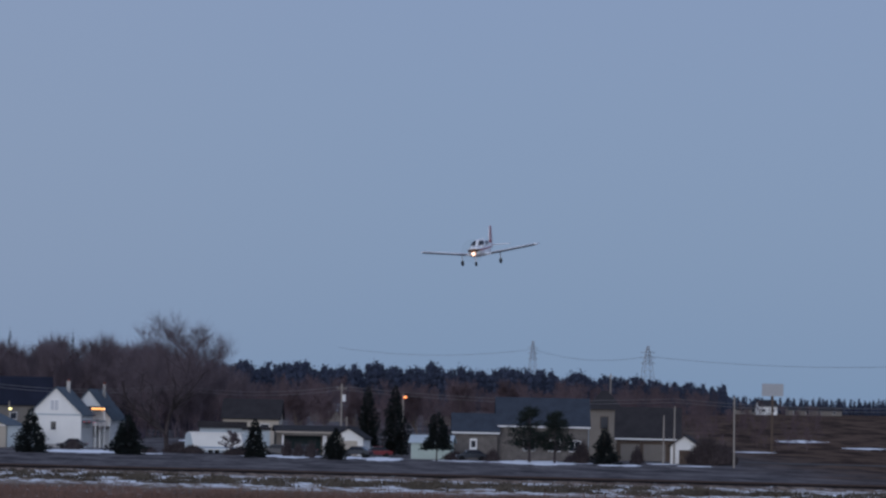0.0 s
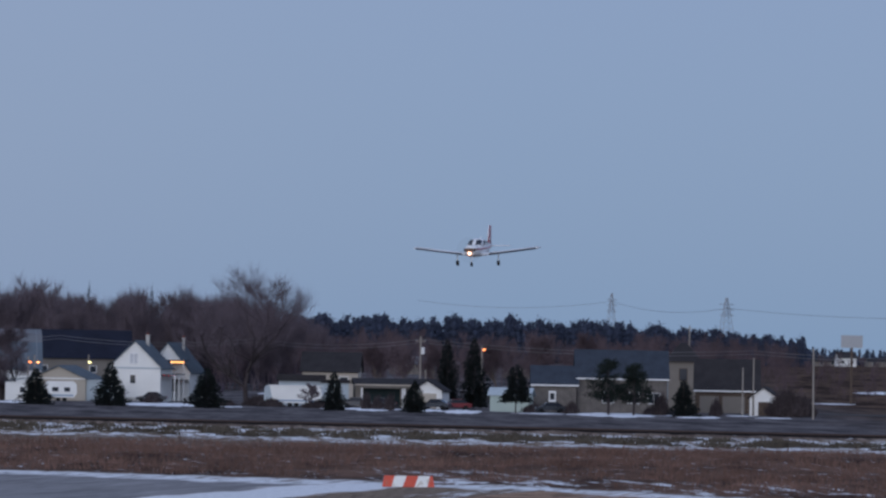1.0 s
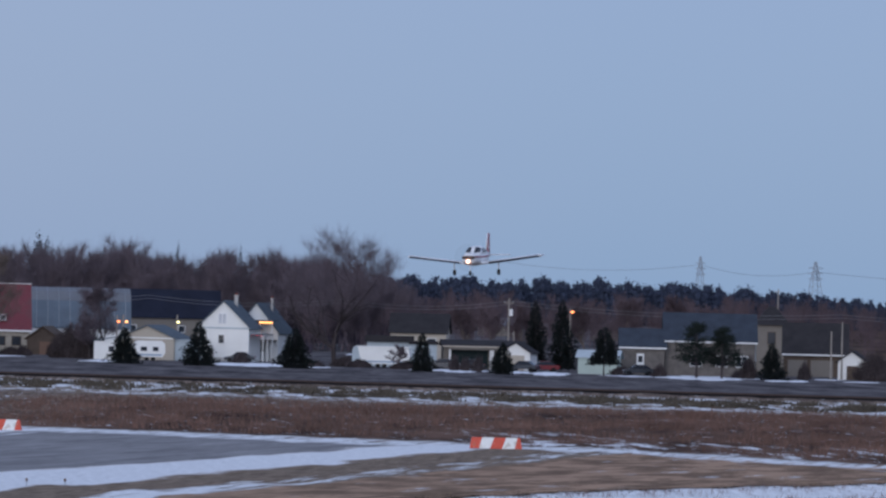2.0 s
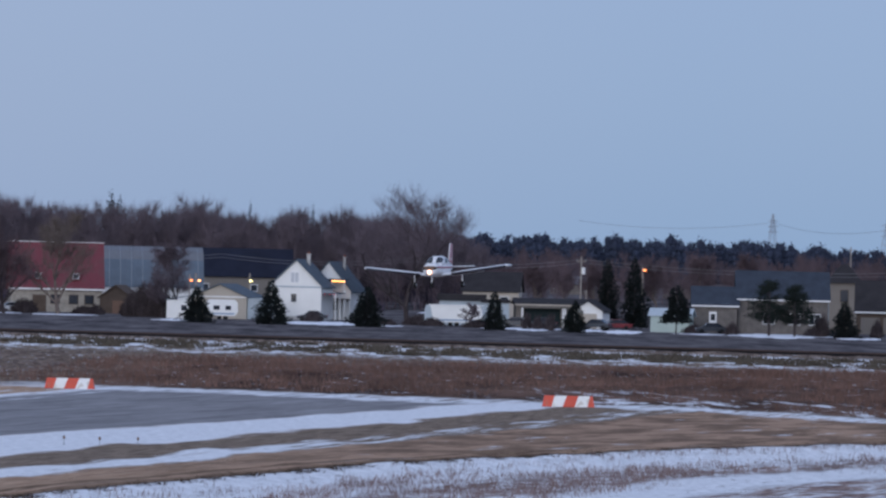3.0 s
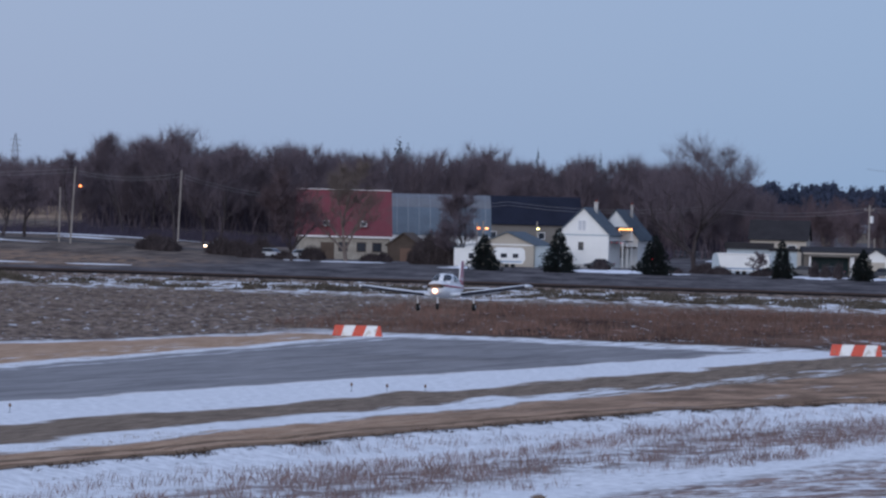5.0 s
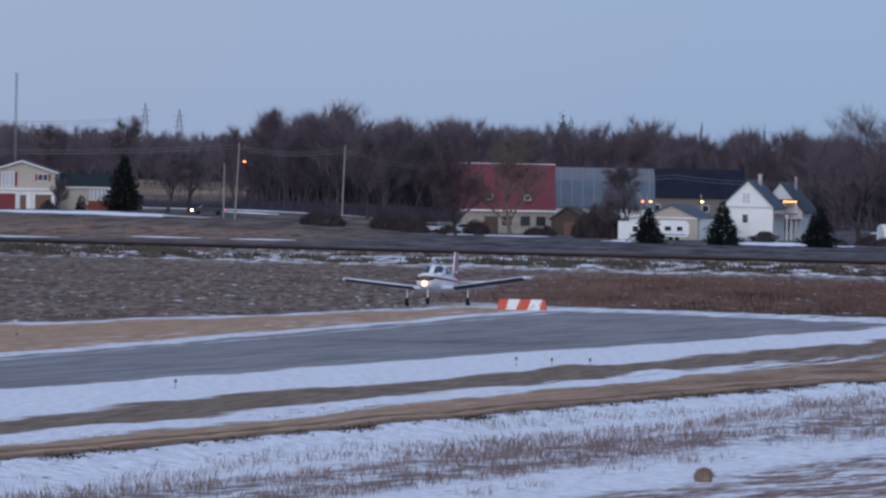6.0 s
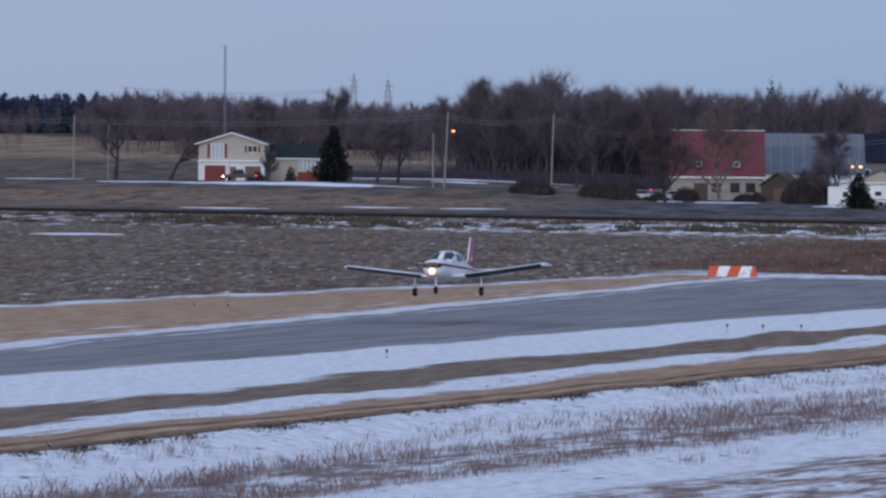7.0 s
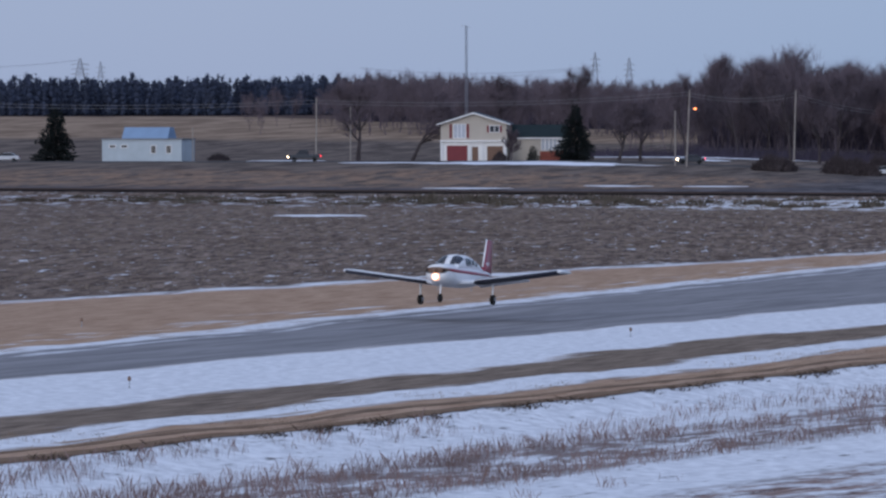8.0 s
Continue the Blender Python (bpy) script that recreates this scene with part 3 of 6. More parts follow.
build_scrub()
build_railway()


# ---- the aeroplane: nose towards -y, wheels on z = 0, nose tip at y = 0 ----
def wing_panel(root, tip, thick):
    """A solid panel lofted from a root to a tip section: (x, leading y, chord, z)."""
    prof = [(0.0, 0.0), (0.06, 0.045), (0.25, 0.075), (0.55, 0.06), (1.0, 0.004), (1.0, -0.004), (0.55, -0.03), (0.25, -0.042), (0.06, -0.03)]
    bm = bmesh.new()
    return loft(bm, [[(x, y + u * c, z + w * c * thick) for u, w in prof] for x, y, c, z in (root, tip)])


def oval(y, cx, cz, w, h, top=1.0, n=20, power=2.6):
    """A rounded-box section of the fuselage across y."""
    ring = []
    for i in range(n):
        a = math.tau * i / n
        c, s = math.cos(a), math.sin(a)
        px = math.copysign(abs(c) ** (2 / power), c) * w / 2
        pz = math.copysign(abs(s) ** (2 / power), s) * h / 2 * (top if s > 0 else 1)
        ring.append((cx + px, y, cz + pz))
    return ring


def build_plane():
    a = thing("light_aeroplane", (0, 0, 0), "white low-wing light aeroplane with red fin, landing", "aeroplane")
    body = bmesh.new()
    loft(body, [oval(0.20, 0, 1.17, 0.62, 0.46), oval(0.30, 0, 1.15, 0.86, 0.66), oval(0.75, 0, 1.13, 1.02, 0.80), oval(1.45, 0, 1.12, 1.12, 0.90),
                oval(2.2, 0, 1.12, 1.16, 0.92), oval(3.2, 0, 1.13, 1.16, 0.92), oval(4.2, 0, 1.17, 1.02, 0.82), oval(5.2, 0, 1.22, 0.66, 0.60),
                oval(6.2, 0, 1.27, 0.36, 0.42), oval(6.95, 0, 1.30, 0.12, 0.24)])
    fus = part("fuselage", body, PAINT_WHITE, a)
    # cabin hull, with the glazing laid on it pane by pane
    hull = [(1.42, 1.40, 1.00, 0.12), (1.62, 1.50, 1.04, 0.34), (1.85, 1.58, 1.05, 0.56), (2.10, 1.63, 1.05, 0.70), (2.45, 1.65, 1.05, 0.76), (2.95, 1.65, 1.05, 0.76),
            (3.5, 1.62, 1.02, 0.70), (4.1, 1.56, 0.92, 0.58), (4.8, 1.48, 0.72, 0.42), (5.5, 1.42, 0.46, 0.26), (6.1, 1.38, 0.26, 0.14)]

    def section(y):
        for (y0, *a0), (y1, *a1) in zip(hull, hull[1:]):
            if y <= y1:
                u = (y - y0) / (y1 - y0)
                return [q + (r - q) * u for q, r in zip(a0, a1)]
        return hull[-1][1:]
    hull = [(y, z - 0.045 * smooth(1.4, 2.0, y), w, h) for y, z, w, h in hull]
    grid = [oval(1.42 + 0.046 * i, 0, *section(1.42 + 0.046 * i), n=48) for i in range(101)]
    part("cabin", loft(bmesh.new(), grid), PAINT_WHITE, a)

    def glazing(name, test, label):
        gb = bmesh.new()
        for r0, r1 in zip(grid, grid[1:]):
            for k in range(48):
                quad = [Vector(q) for q in (r0[k], r0[(k + 1) % 48], r1[(k + 1) % 48], r1[k])]
                c = sum(quad, Vector()) / 4
                if test(c):
                    out = Vector((c.x, -0.35 if c.y < 2.2 else 0, (c.z - 1.6) * 1.2)).normalized() * 0.012
                    gb.faces.new([gb.verts.new(q + out) for q in quad])
        bmesh.ops.remove_doubles(gb, verts=gb.verts[:], dist=0.001)
        part(name, gb, WINDSCREEN, a, label)
    for sx in (-1, 1):
        glazing("windscreen_pane", lambda c: 0.07 < c.x * sx < 0.49 and c.y < 2.16 and 1.56 < c.z < 1.90, "dark tinted windscreen pane")
        for y0, y1 in ((2.28, 2.92), (3.02, 3.42), (3.52, 3.86)):
            glazing("side_window", lambda c: c.x * sx > 0.3 and y0 < c.y < y1 and 1.56 < c.z < 1.82 - max(0, c.y - 3.0) * 0.10, "dark side window")
    for sx in (-1, 1):
        st = bmesh.new()
        loft(st, [[(sx * (w + 0.006), y, z - h), (sx * (w + 0.012), y, z + h), (sx * (w - 0.05), y, z + h), (sx * (w - 0.05), y, z - h)]
                  for y, w, z, h in ((0.40, 0.44, 1.28, 0.05), (0.75, 0.512, 1.27, 0.06), (1.45, 0.562, 1.26, 0.06), (2.2, 0.582, 1.26, 0.06), (3.2, 0.582, 1.26, 0.06),
                                     (4.2, 0.512, 1.28, 0.05), (5.2, 0.332, 1.30, 0.05), (6.2, 0.182, 1.32, 0.04))])
        part("cheat_line", st, PAINT_RED, a, "dark red cheat line")
        # wings: constant chord with a short root cuff, white above, shade below painted in navy
        zr, rise = 0.80, math.tan(radians(7.0))
        part("wing", wing_panel((sx * 0.5, 1.95, 1.60, zr), (sx * 4.45, 1.95, 1.60, zr + 3.95 * rise), 1.0), PAINT_WHITE, a)
        part("wing_tip", wing_panel((sx * 4.452, 1.95, 1.60, zr + 3.952 * rise), (sx * 4.58, 2.10, 1.36, zr + 4.10 * rise), 0.9), PAINT_WHITE, a)
        part("wing_cuff", wing_panel((sx * 0.40, 1.45, 2.1, zr), (sx * 0.95, 1.94, 1.61, zr + 0.46 * rise), 1.02), PAINT_WHITE, a)
        # navy stripe at the leading edge, continued aft as painted underside shade
        le = bmesh.new()
        loft(le, [[(sx * px, 2.005, pz + 0.055), (sx * px, 1.925, pz - 0.012), (sx * px, 2.03, pz - 0.062), (sx * px, 2.45, pz - 0.084), (sx * px, 3.25, pz - 0.046), (sx * px, 3.25, pz - 0.02), (sx * px, 2.45, pz - 0.06), (sx * px, 2.04, pz - 0.04), (sx * px, 1.97, pz - 0.01), (sx * px, 2.03, pz + 0.055)] for px, pz in ((1.0, zr + 0.5 * rise), (4.44, zr + 3.94 * rise))])
        part("leading_edge_stripe_and_shade", le, NAVY_UNDERSHADE, a, "dark navy leading edge stripe, carried back as painted underside shade")
        fl = bmesh.new()
        fz = zr + 0.1 * rise
        loft(fl, [[(sx * px, 3.42, pz), (sx * px, 3.50, pz + 0.03), (sx * px, 3.90, pz - 0.05), (sx * px, 3.89, pz - 0.07)] for px, pz in ((0.65, fz - 0.02), (2.7, zr + 2.2 * rise - 0.02))])
        part("flap", fl, PAINT_WHITE, a, "white lowered flap")
        part("stabilator", wing_panel((sx * 0.05, 6.20, 0.76, 1.30), (sx * 1.52, 6.20, 0.76, 1.30), 0.8), PAINT_WHITE, a)
        # main gear
        gx, gz = sx * 1.52, zr + 1.02 * rise - 0.08
        leg = bmesh.new()
        tube(leg, (gx, 2.75, gz), (gx, 2.75, 0.30), 0.036, 0.032, 8)
        tube(leg, (gx, 2.75, 0.36), (gx, 2.78, 0.20), 0.03, 0.03, 6)
        tube(leg, (gx, 2.85, gz), (gx, 2.80, 0.48), 0.02, 0.02, 6)
        g = part("gear_leg", leg, PAINT_WHITE, a, "white oleo gear leg")
        wh = bmesh.new()
        tyre_ring(wh, gx - 0.085, gx + 0.085, 2.78, 0.2, 0.2)
        part("tyre", wh, RUBBER, g, "black tyre")
        hub = bmesh.new()
        tube(hub, (gx - 0.108, 2.78, 0.215), (gx + 0.108, 2.78, 0.215), 0.09, 0.09, 12)
        part("wheel_hub", hub, STEEL, g)
    nose = bmesh.new()
    tube(nose, (0, 0.86, 0.80), (0, 0.78, 0.28), 0.034, 0.03, 8)
    g = part("nose_gear_leg", nose, PAINT_WHITE, a)
    wh = bmesh.new()
    tyre_ring(wh, -0.065, 0.065, 0.78, 0.18, 0.175)
    part("tyre", wh, RUBBER, g, "black tyre")
    fin = bmesh.new()
    loft(fin, [[(0.035, 5.35, 1.36), (0.035, 6.95, 1.36), (-0.035, 6.95, 1.36), (-0.035, 5.35, 1.36)], [(0.035, 5.95, 1.66), (0.035, 6.96, 1.66), (-0.035, 6.96, 1.66), (-0.035, 5.95, 1.66)],
               [(0.022, 6.42, 2.77), (0.022, 7.05, 2.77), (-0.022, 7.05, 2.77), (-0.022, 6.42, 2.77)]])
    f = part("fin", fin, PAINT_RED, a, "dark red fin")
    lead = bmesh.new()
    loft(lead, [[(0.037, 5.92, 1.66), (0.037, 5.955, 1.66), (-0.037, 5.955, 1.66), (-0.037, 5.92, 1.66)], [(0.024, 6.40, 2.785), (0.024, 6.43, 2.785), (-0.024, 6.43, 2.785), (-0.024, 6.40, 2.785)]])
    part("leading_edge", lead, PAINT_WHITE, f, "white leading edge")
    for sx in (-1, 1):
        for i in range(4):
            x0 = sx * 0.036
            part("mark", boxes((min(x0, x0 + sx * 0.01), 6.28 + 0.1 * i, 1.74, max(x0, x0 + sx * 0.01), 6.34 + 0.1 * i, 1.86)), PAINT_WHITE, f, "small white mark")
    # cowling front: dark intakes under a white lip, spinner, landing light
    for sx in (-1, 1):
        inlet = bmesh.new()
        loft(inlet, [oval(0.165, sx * 0.21, 1.225, 0.36, 0.18, n=16), oval(0.25, sx * 0.22, 1.225, 0.42, 0.21, n=16)])
        part("air_intake", inlet, PAINT_DARK, fus, "dark air intake")
    chin = bmesh.new()
    loft(chin, [oval(0.155, 0, 1.25, 0.60, 0.24, n=20), oval(0.27, 0, 1.25, 0.85, 0.27, n=20), oval(0.34, 0, 1.26, 0.94, 0.24, n=20), oval(0.80, 0, 1.29, 1.03, 0.10, n=20)])
    part("cowl_band", chin, BROWN_DOOR, fus, "dark brown band round the cowl")
    sp = bmesh.new()
    loft(sp, [oval(0.0, 0, 1.24, 0.02, 0.02, n=14, power=2), oval(0.05, 0, 1.24, 0.13, 0.13, n=14, power=2), oval(0.13, 0, 1.24, 0.21, 0.21, n=14, power=2), oval(0.2, 0, 1.24, 0.24, 0.24, n=14, power=2)])
    part("spinner", sp, BROWN_DOOR, a, "dark brown spinner")
    hub = new("propeller")
    hub.parent = a
    hub.location = (0, 0.10, 1.24)
    disc = bmesh.new()
    tube(disc, (0, -0.006, 0), (0, 0.006, 0), 0.93, 0.93, 40)
    part("propeller_sweep", disc, PROP_SWEEP, hub, "faint blur of the spinning propeller")
    lamp = bmesh.new()
    loft(lamp, [oval(0.15, 0, 0.99, 0.25, 0.25, n=16, power=2), oval(0.17, 0, 0.99, 0.31, 0.31, n=16, power=2), oval(0.28, 0, 0.99, 0.33, 0.31, n=16, power=2)])
    ring = part("landing_light", lamp, LANDING_GLOW, a, "glowing warm landing light")
    core = bmesh.new()
    loft(core, [oval(0.125, 0, 0.99, 0.08, 0.08, n=14, power=2), oval(0.14, 0, 0.99, 0.18, 0.18, n=14, power=2), oval(0.16, 0, 0.99, 0.20, 0.20, n=14, power=2)])
    part("lamp_core", core, LANDING_CORE, ring, "white-hot lamp core")
    for s in (0.0, 0.5):
        an = bmesh.new()
        tube(an, (0, 3.6 + s, 1.86 - s * 0.2), (0, 3.8 + s, 2.13 - s * 0.2), 0.012, 0.006, 5)
        part("aerial", an, PAINT_WHITE, a)
    return a, hub


def tyre_ring(bm, x0, x1, y, z, r, n=20):
    w = (x1 - x0) / 2
    c = (x0 + x1) / 2
    rings = [[(c + dx, y + rr * math.cos(math.tau * i / n), z + rr * math.sin(math.tau * i / n)) for i in range(n)]
             for dx, rr in ((-w * 0.8, r * 0.55), (-w, r * 0.78), (-w * 0.75, r * 0.96), (0, r), (w * 0.75, r * 0.96), (w, r * 0.78), (w * 0.8, r * 0.55))]
    return loft(bm, rings)


plane, propeller = build_plane()

# seconds, place of the landing light, nose up, bank to its right, heading
FLIGHT = [
    (0, 2.35, 390.83, 19.23, -5.7, 5.0, -13.5),
    (0.5, -0.66, 377.81, 17.00, -4.6, 2.5, -13.2),
    (1, -3.66, 364.91, 14.99, -3.7, 1.0, -12.8),
    (1.5, -6.53, 352.12, 13.11, -3.6, 2.0, -12),
    (1.7, -7.65, 347.04, 12.43, -3, 1.5, -11.5),
    (2.8, -14.18, 319.40, 8.21, -0.9, 3.0, -9.8),
    (3, -15.46, 314.42, 7.63, -0.6, 2.5, -9.5),
    (3.5, -18.58, 302.05, 6.20, -0.4, 3.0, -9),
    (4, -21.62, 289.78, 5.06, 0.5, 3.0, -8.3),
    (4.2, -23.06, 284.88, 4.67, 0.9, 2.5, -8),
    (5.3, -29.49, 258.32, 3.36, 2.5, 1.5, -6.6),
    (5.5, -30.74, 253.53, 3.23, 2.7, 1.5, -6.4),
    (6, -33.67, 241.62, 2.88, 3.1, 1.8, -6),
    (6.5, -36.53, 229.78, 2.65, 3.4, 1.6, -5.6),
    (7, -39.29, 218.02, 2.39, 3.7, 1.6, -5.8),
    (7.5, -41.93, 206.33, 2.18, 4, 1.0, -6),
    (8, -44.64, 194.66, 1.86, 4.4, 0.2, -6.3),
]


# ---- trees ----
def grow(rnd, height, spread_out=0.5, droop=0.0, levels=4, fork=(2, 4), trunk=0.3, first=0.25, up=0.35):
    """Limbs of a bare tree as a list of (start, end, radius, radius): a trunk that runs on upwards, limbs from it that sweep up and out, finer and finer twigs."""
    out = []

    def limb(p, d, length, r, lev):
        steps = (6, 4, 3, 2, 2)[lev]
        q = p
        for s in range(steps):
            d = (d + Vector((rnd.gauss(0, 0.13), rnd.gauss(0, 0.13), up * 0.16 - droop * lev * 0.1))).normalized()
            n = q + d * (length / steps)
            r2 = r * (1 - 0.62 / steps) if lev else r * 0.82
            out.append((q, n, r, r2))
            q, r = n, r2
            if lev + 1 < levels and (lev or (s + 1) / steps > first):
                for _ in range(rnd.randint(*fork)):
                    turn = rnd.uniform(0, math.tau)
                    side = Vector((math.cos(turn), math.sin(turn), rnd.uniform(-0.2, 0.4)))
                    side = (side - d * side.dot(d) * 0.6).normalized()
                    k = (d * (1 - spread_out) + side * spread_out).normalized()
                    left = 1 - (s + 1) / steps * (0.55 if lev == 0 else 0.45)
                    limb(q, k, length * rnd.uniform(0.42, 0.62) * left * (1.25 if lev == 0 else 1), r * 0.6, lev + 1)
    limb(Vector((0, 0, -0.2)), Vector((rnd.gauss(0, 0.05), rnd.gauss(0, 0.05), 1)).normalized(), height * 0.85, trunk, 0)
    top = sorted(e.z for _, e, _, _ in out)[-4]
    k = height / top
    return [(a * k, b * k, r, s) for a, b, r, s in out]


def limb_mesh(name, limbs, mat, parent, sides, least):
    """Tapered limbs in one mesh: three-sided or rounder tubes, the thinnest as flat twigs."""
    rnd = random.Random(len(limbs))
    v, f = [], []
    for a, b, r, s in limbs:
        d = (b - a).normalized()
        w = d.orthogonal().normalized()
        w.rotate(Matrix.Rotation(rnd.uniform(0, math.tau), 3, d))
        u = d.cross(w)
        r, s = max(r, least), max(s, least * 0.6)
        i = len(v)
        if sides == 2:
            v += [a - w * r, a + w * r, b + w * s, b - w * s]
            f.append((i, i + 1, i + 2, i + 3))
        else:
            for c, q in ((a, r), (b, s)):
                v += [c + (w * math.cos(k * math.tau / sides) + u * math.sin(k * math.tau / sides)) * q for k in range(sides)]
            f += [(i + k, i + (k + 1) % sides, i + sides + (k + 1) % sides, i + sides + k) for k in range(sides)]
    me = bpy.data.meshes.new(name)
    me.from_pydata([tuple(p) for p in v], [], f)
    me.materials.append(mat)
    o = new(name, me)
    o.parent = parent
    return o


def sprays(seed, limbs, count, length, thick, rise, stray=0.42):
    """Many fine tapering twigs that leave the thinner limbs and sweep upwards: vertices and triangles."""
    g = np.random.default_rng(seed)
    a = np.array([tuple(q[0]) for q in limbs])
    b = np.array([tuple(q[1]) for q in limbs])
    k = g.integers(len(limbs), size=count)
    run = b - a
    run /= np.linalg.norm(run, axis=1, keepdims=True) + 1e-9
    p = a[k] + (b - a)[k] * g.random((count, 1))
    d = run[k] + g.normal(0, stray, (count, 3))
    d[:, 2] += rise
    d /= np.linalg.norm(d, axis=1, keepdims=True)
    w = np.cross(d, g.normal(0, 1, (count, 3)))
    w *= thick / 2 / (np.linalg.norm(w, axis=1, keepdims=True) + 1e-9)
    tip = p + d * (length * g.uniform(0.45, 1.2, (count, 1)))
    v = np.stack([p - w, p + w, tip], 1).reshape(-1, 3)
    return v, np.arange(count * 3).reshape(-1, 3)


def bare_tree(place, height, label, seed, mat=None, twigs=None, width=0.5, levels=4, trunk=0.3, first=0.25, group="", droop=0.0, least=0.03, fork=(2, 4), up=0.35, lean=0.0, squeeze=1.0, fine=4200, rise=0.45):
    rnd = random.Random(seed)
    limbs = grow(rnd, height * 0.95, width, droop, levels, fork, trunk, first, up)
    if squeeze != 1.0 or lean:
        limbs = [(Vector((a.x * squeeze + lean * a.z, a.y * squeeze, a.z)), Vector((b.x * squeeze + lean * b.z, b.y * squeeze, b.z)), r, s) for a, b, r, s in limbs]
    t = thing("bare_tree", place, label, "tree", group)
    limb_mesh("trunk", [q for q in limbs if q[2] > 0.06], mat or BARK, t, 6, 0.05)
    thin = [q for q in limbs if q[2] <= 0.06]
    rnd.shuffle(thin)
    crown = limb_mesh("crown", thin[:1500], twigs or TWIG, t, 2, least * 0.7)
    v, f = sprays(seed, [q for q in limbs if q[2] <= 0.09] or limbs, fine, 0.11 * height, least * 1.3, rise)
    tw = bpy.data.meshes.new("twig_spray")
    tw.from_pydata(v.tolist(), [], f.tolist())
    tw.materials.append(twigs or TWIG)
    o = new("twig_spray", tw)
    o.parent = crown
    return t


def conifer_bm(rnd, height, radius, count, first=0.06, power=0.9):
    """Ragged boughs of many small sprigs on an uneven cone, with hollows and gaps."""
    v, f = [], []
    for _ in range(count):
        u = first + (1 - first) * (1 - math.sqrt(rnd.random()) * 0.999)
        a = rnd.uniform(0, math.tau)
        c, s = math.cos(a), math.sin(a)
        lump = 1 + 0.95 * noise.noise(Vector((1.3 * c, 1.3 * s, u * 4 + height * 3))) + 0.5 * noise.noise(Vector((4 * c, 4 * s, u * 13 + height)))
        env = (radius * (1 - u) ** power * (0.72 + 0.28 * smooth(0, 0.16, u)) + 0.04 * radius) * max(0.45, lump)
        r = env * rnd.uniform(0.06, 1.0) ** 0.5
        p = Vector((r * c, r * s, height * u - 0.16 * r))
        for _ in range(4):
            d = Vector((c, s, 0)) + Vector((rnd.gauss(0, 0.6), rnd.gauss(0, 0.6), rnd.gauss(0.05, 0.42)))
            d = d.normalized() * (0.10 + 0.07 * radius) * rnd.uniform(0.6, 1.3)
            w = d.cross(Vector((rnd.gauss(0, 1), rnd.gauss(0, 1), rnd.gauss(0, 1)))).normalized() * d.length * 0.26
            i = len(v)
            v += [p - d * 0.4 - w * 0.5, p + w, p + d, p - w]
            f.append((i, i + 1, i + 2, i + 3))
    return v, f


def conifer(place, height, radius, label, seed, name="spruce_tree", mat=None, count=2200, first=0.04, group="", power=0.78):
    rnd = random.Random(seed)
    t = thing(name, place, label, "tree", group)
    tr = bmesh.new()
    tube(tr, (0, 0, -0.3), (0, 0, height * 0.9), 0.016 * height, 0.02, 7)
    part("trunk", tr, BARK, t)
    v, f = conifer_bm(rnd, height, radius, count, first, power)
    me = bpy.data.meshes.new("crown")
    me.from_pydata([tuple(q) for q in v], [], f)
    me.materials.append(mat or NEEDLE)
    new("crown", me).parent = t
    return t


def pine(place, height, radius, label, seed):
    """A round-headed pine on a bare trunk: limbs with many needle clumps."""
    rnd = random.Random(seed)
    t = thing("pine_tree", place, label, "tree", "pines by the bungalow")
    tr, cr = bmesh.new(), bmesh.new()
    tube(tr, (0, 0, -0.3), (0, 0, height * 0.9), 0.2, 0.05, 7)
    for _ in range(70):
        z = height * (0.24 + 0.72 * rnd.random() ** 1.35)
        a = rnd.uniform(0, math.tau)
        r = radius * rnd.uniform(0.3, 1.08) * (1.03 - z / height) ** 0.8 * 1.15
        e = Vector((r * math.cos(a), r * math.sin(a), z + r * 0.12))
        tube(tr, (0, 0, z - r * 0.1), e, 0.045, 0.02, 4)
        for _ in range(70):
            c = e + Vector((rnd.gauss(0, 0.38), rnd.gauss(0, 0.38), rnd.gauss(0, 0.2)))
            u = Vector((rnd.gauss(0, 1), rnd.gauss(0, 1), rnd.gauss(0.3, 0.7))).normalized() * rnd.uniform(0.12, 0.26)
            w = u.orthogonal().normalized() * 0.05
            cr.faces.new([cr.verts.new(c - u), cr.verts.new(c + w), cr.verts.new(c + u), cr.verts.new(c - w)])
    part("trunk", tr, BARK, t)
    part("crown", cr, PINE_NEEDLE, t)
    return t


def ribbon_tree(seed, height, width=0.42, thick=1.0, count=1300, rise=0.55):
    """A light bare tree for woods, limbs and fine upswept twigs: vertices and triangles."""
    rnd = random.Random(seed)
    limbs = grow(rnd, height * 0.94, width, 0.0, 4, (2, 3), 0.16, 0.22, 1.0)
    stout = [q for q in limbs if q[2] > 0.045]
    v, f = [], []
    for a, b, r, s in stout[:150]:
        d = (b - a).normalized()
        w = d.orthogonal().normalized()
        w.rotate(Matrix.Rotation(rnd.uniform(0, math.tau), 3, d))
        r, s = max(r, 0.04 * thick), max(s, 0.03 * thick)
        i = len(v)
        v += [tuple(a - w * r), tuple(a + w * r), tuple(b + w * s), tuple(b - w * s)]
        f += [(i, i + 1, i + 2), (i, i + 2, i + 3)]
    tv, tf = sprays(seed, [q for q in limbs if q[2] <= 0.08], count, 0.13 * height, 0.045 * thick, rise)
    return np.concatenate([np.array(v), tv]), np.concatenate([np.array(f), tf + len(v)])


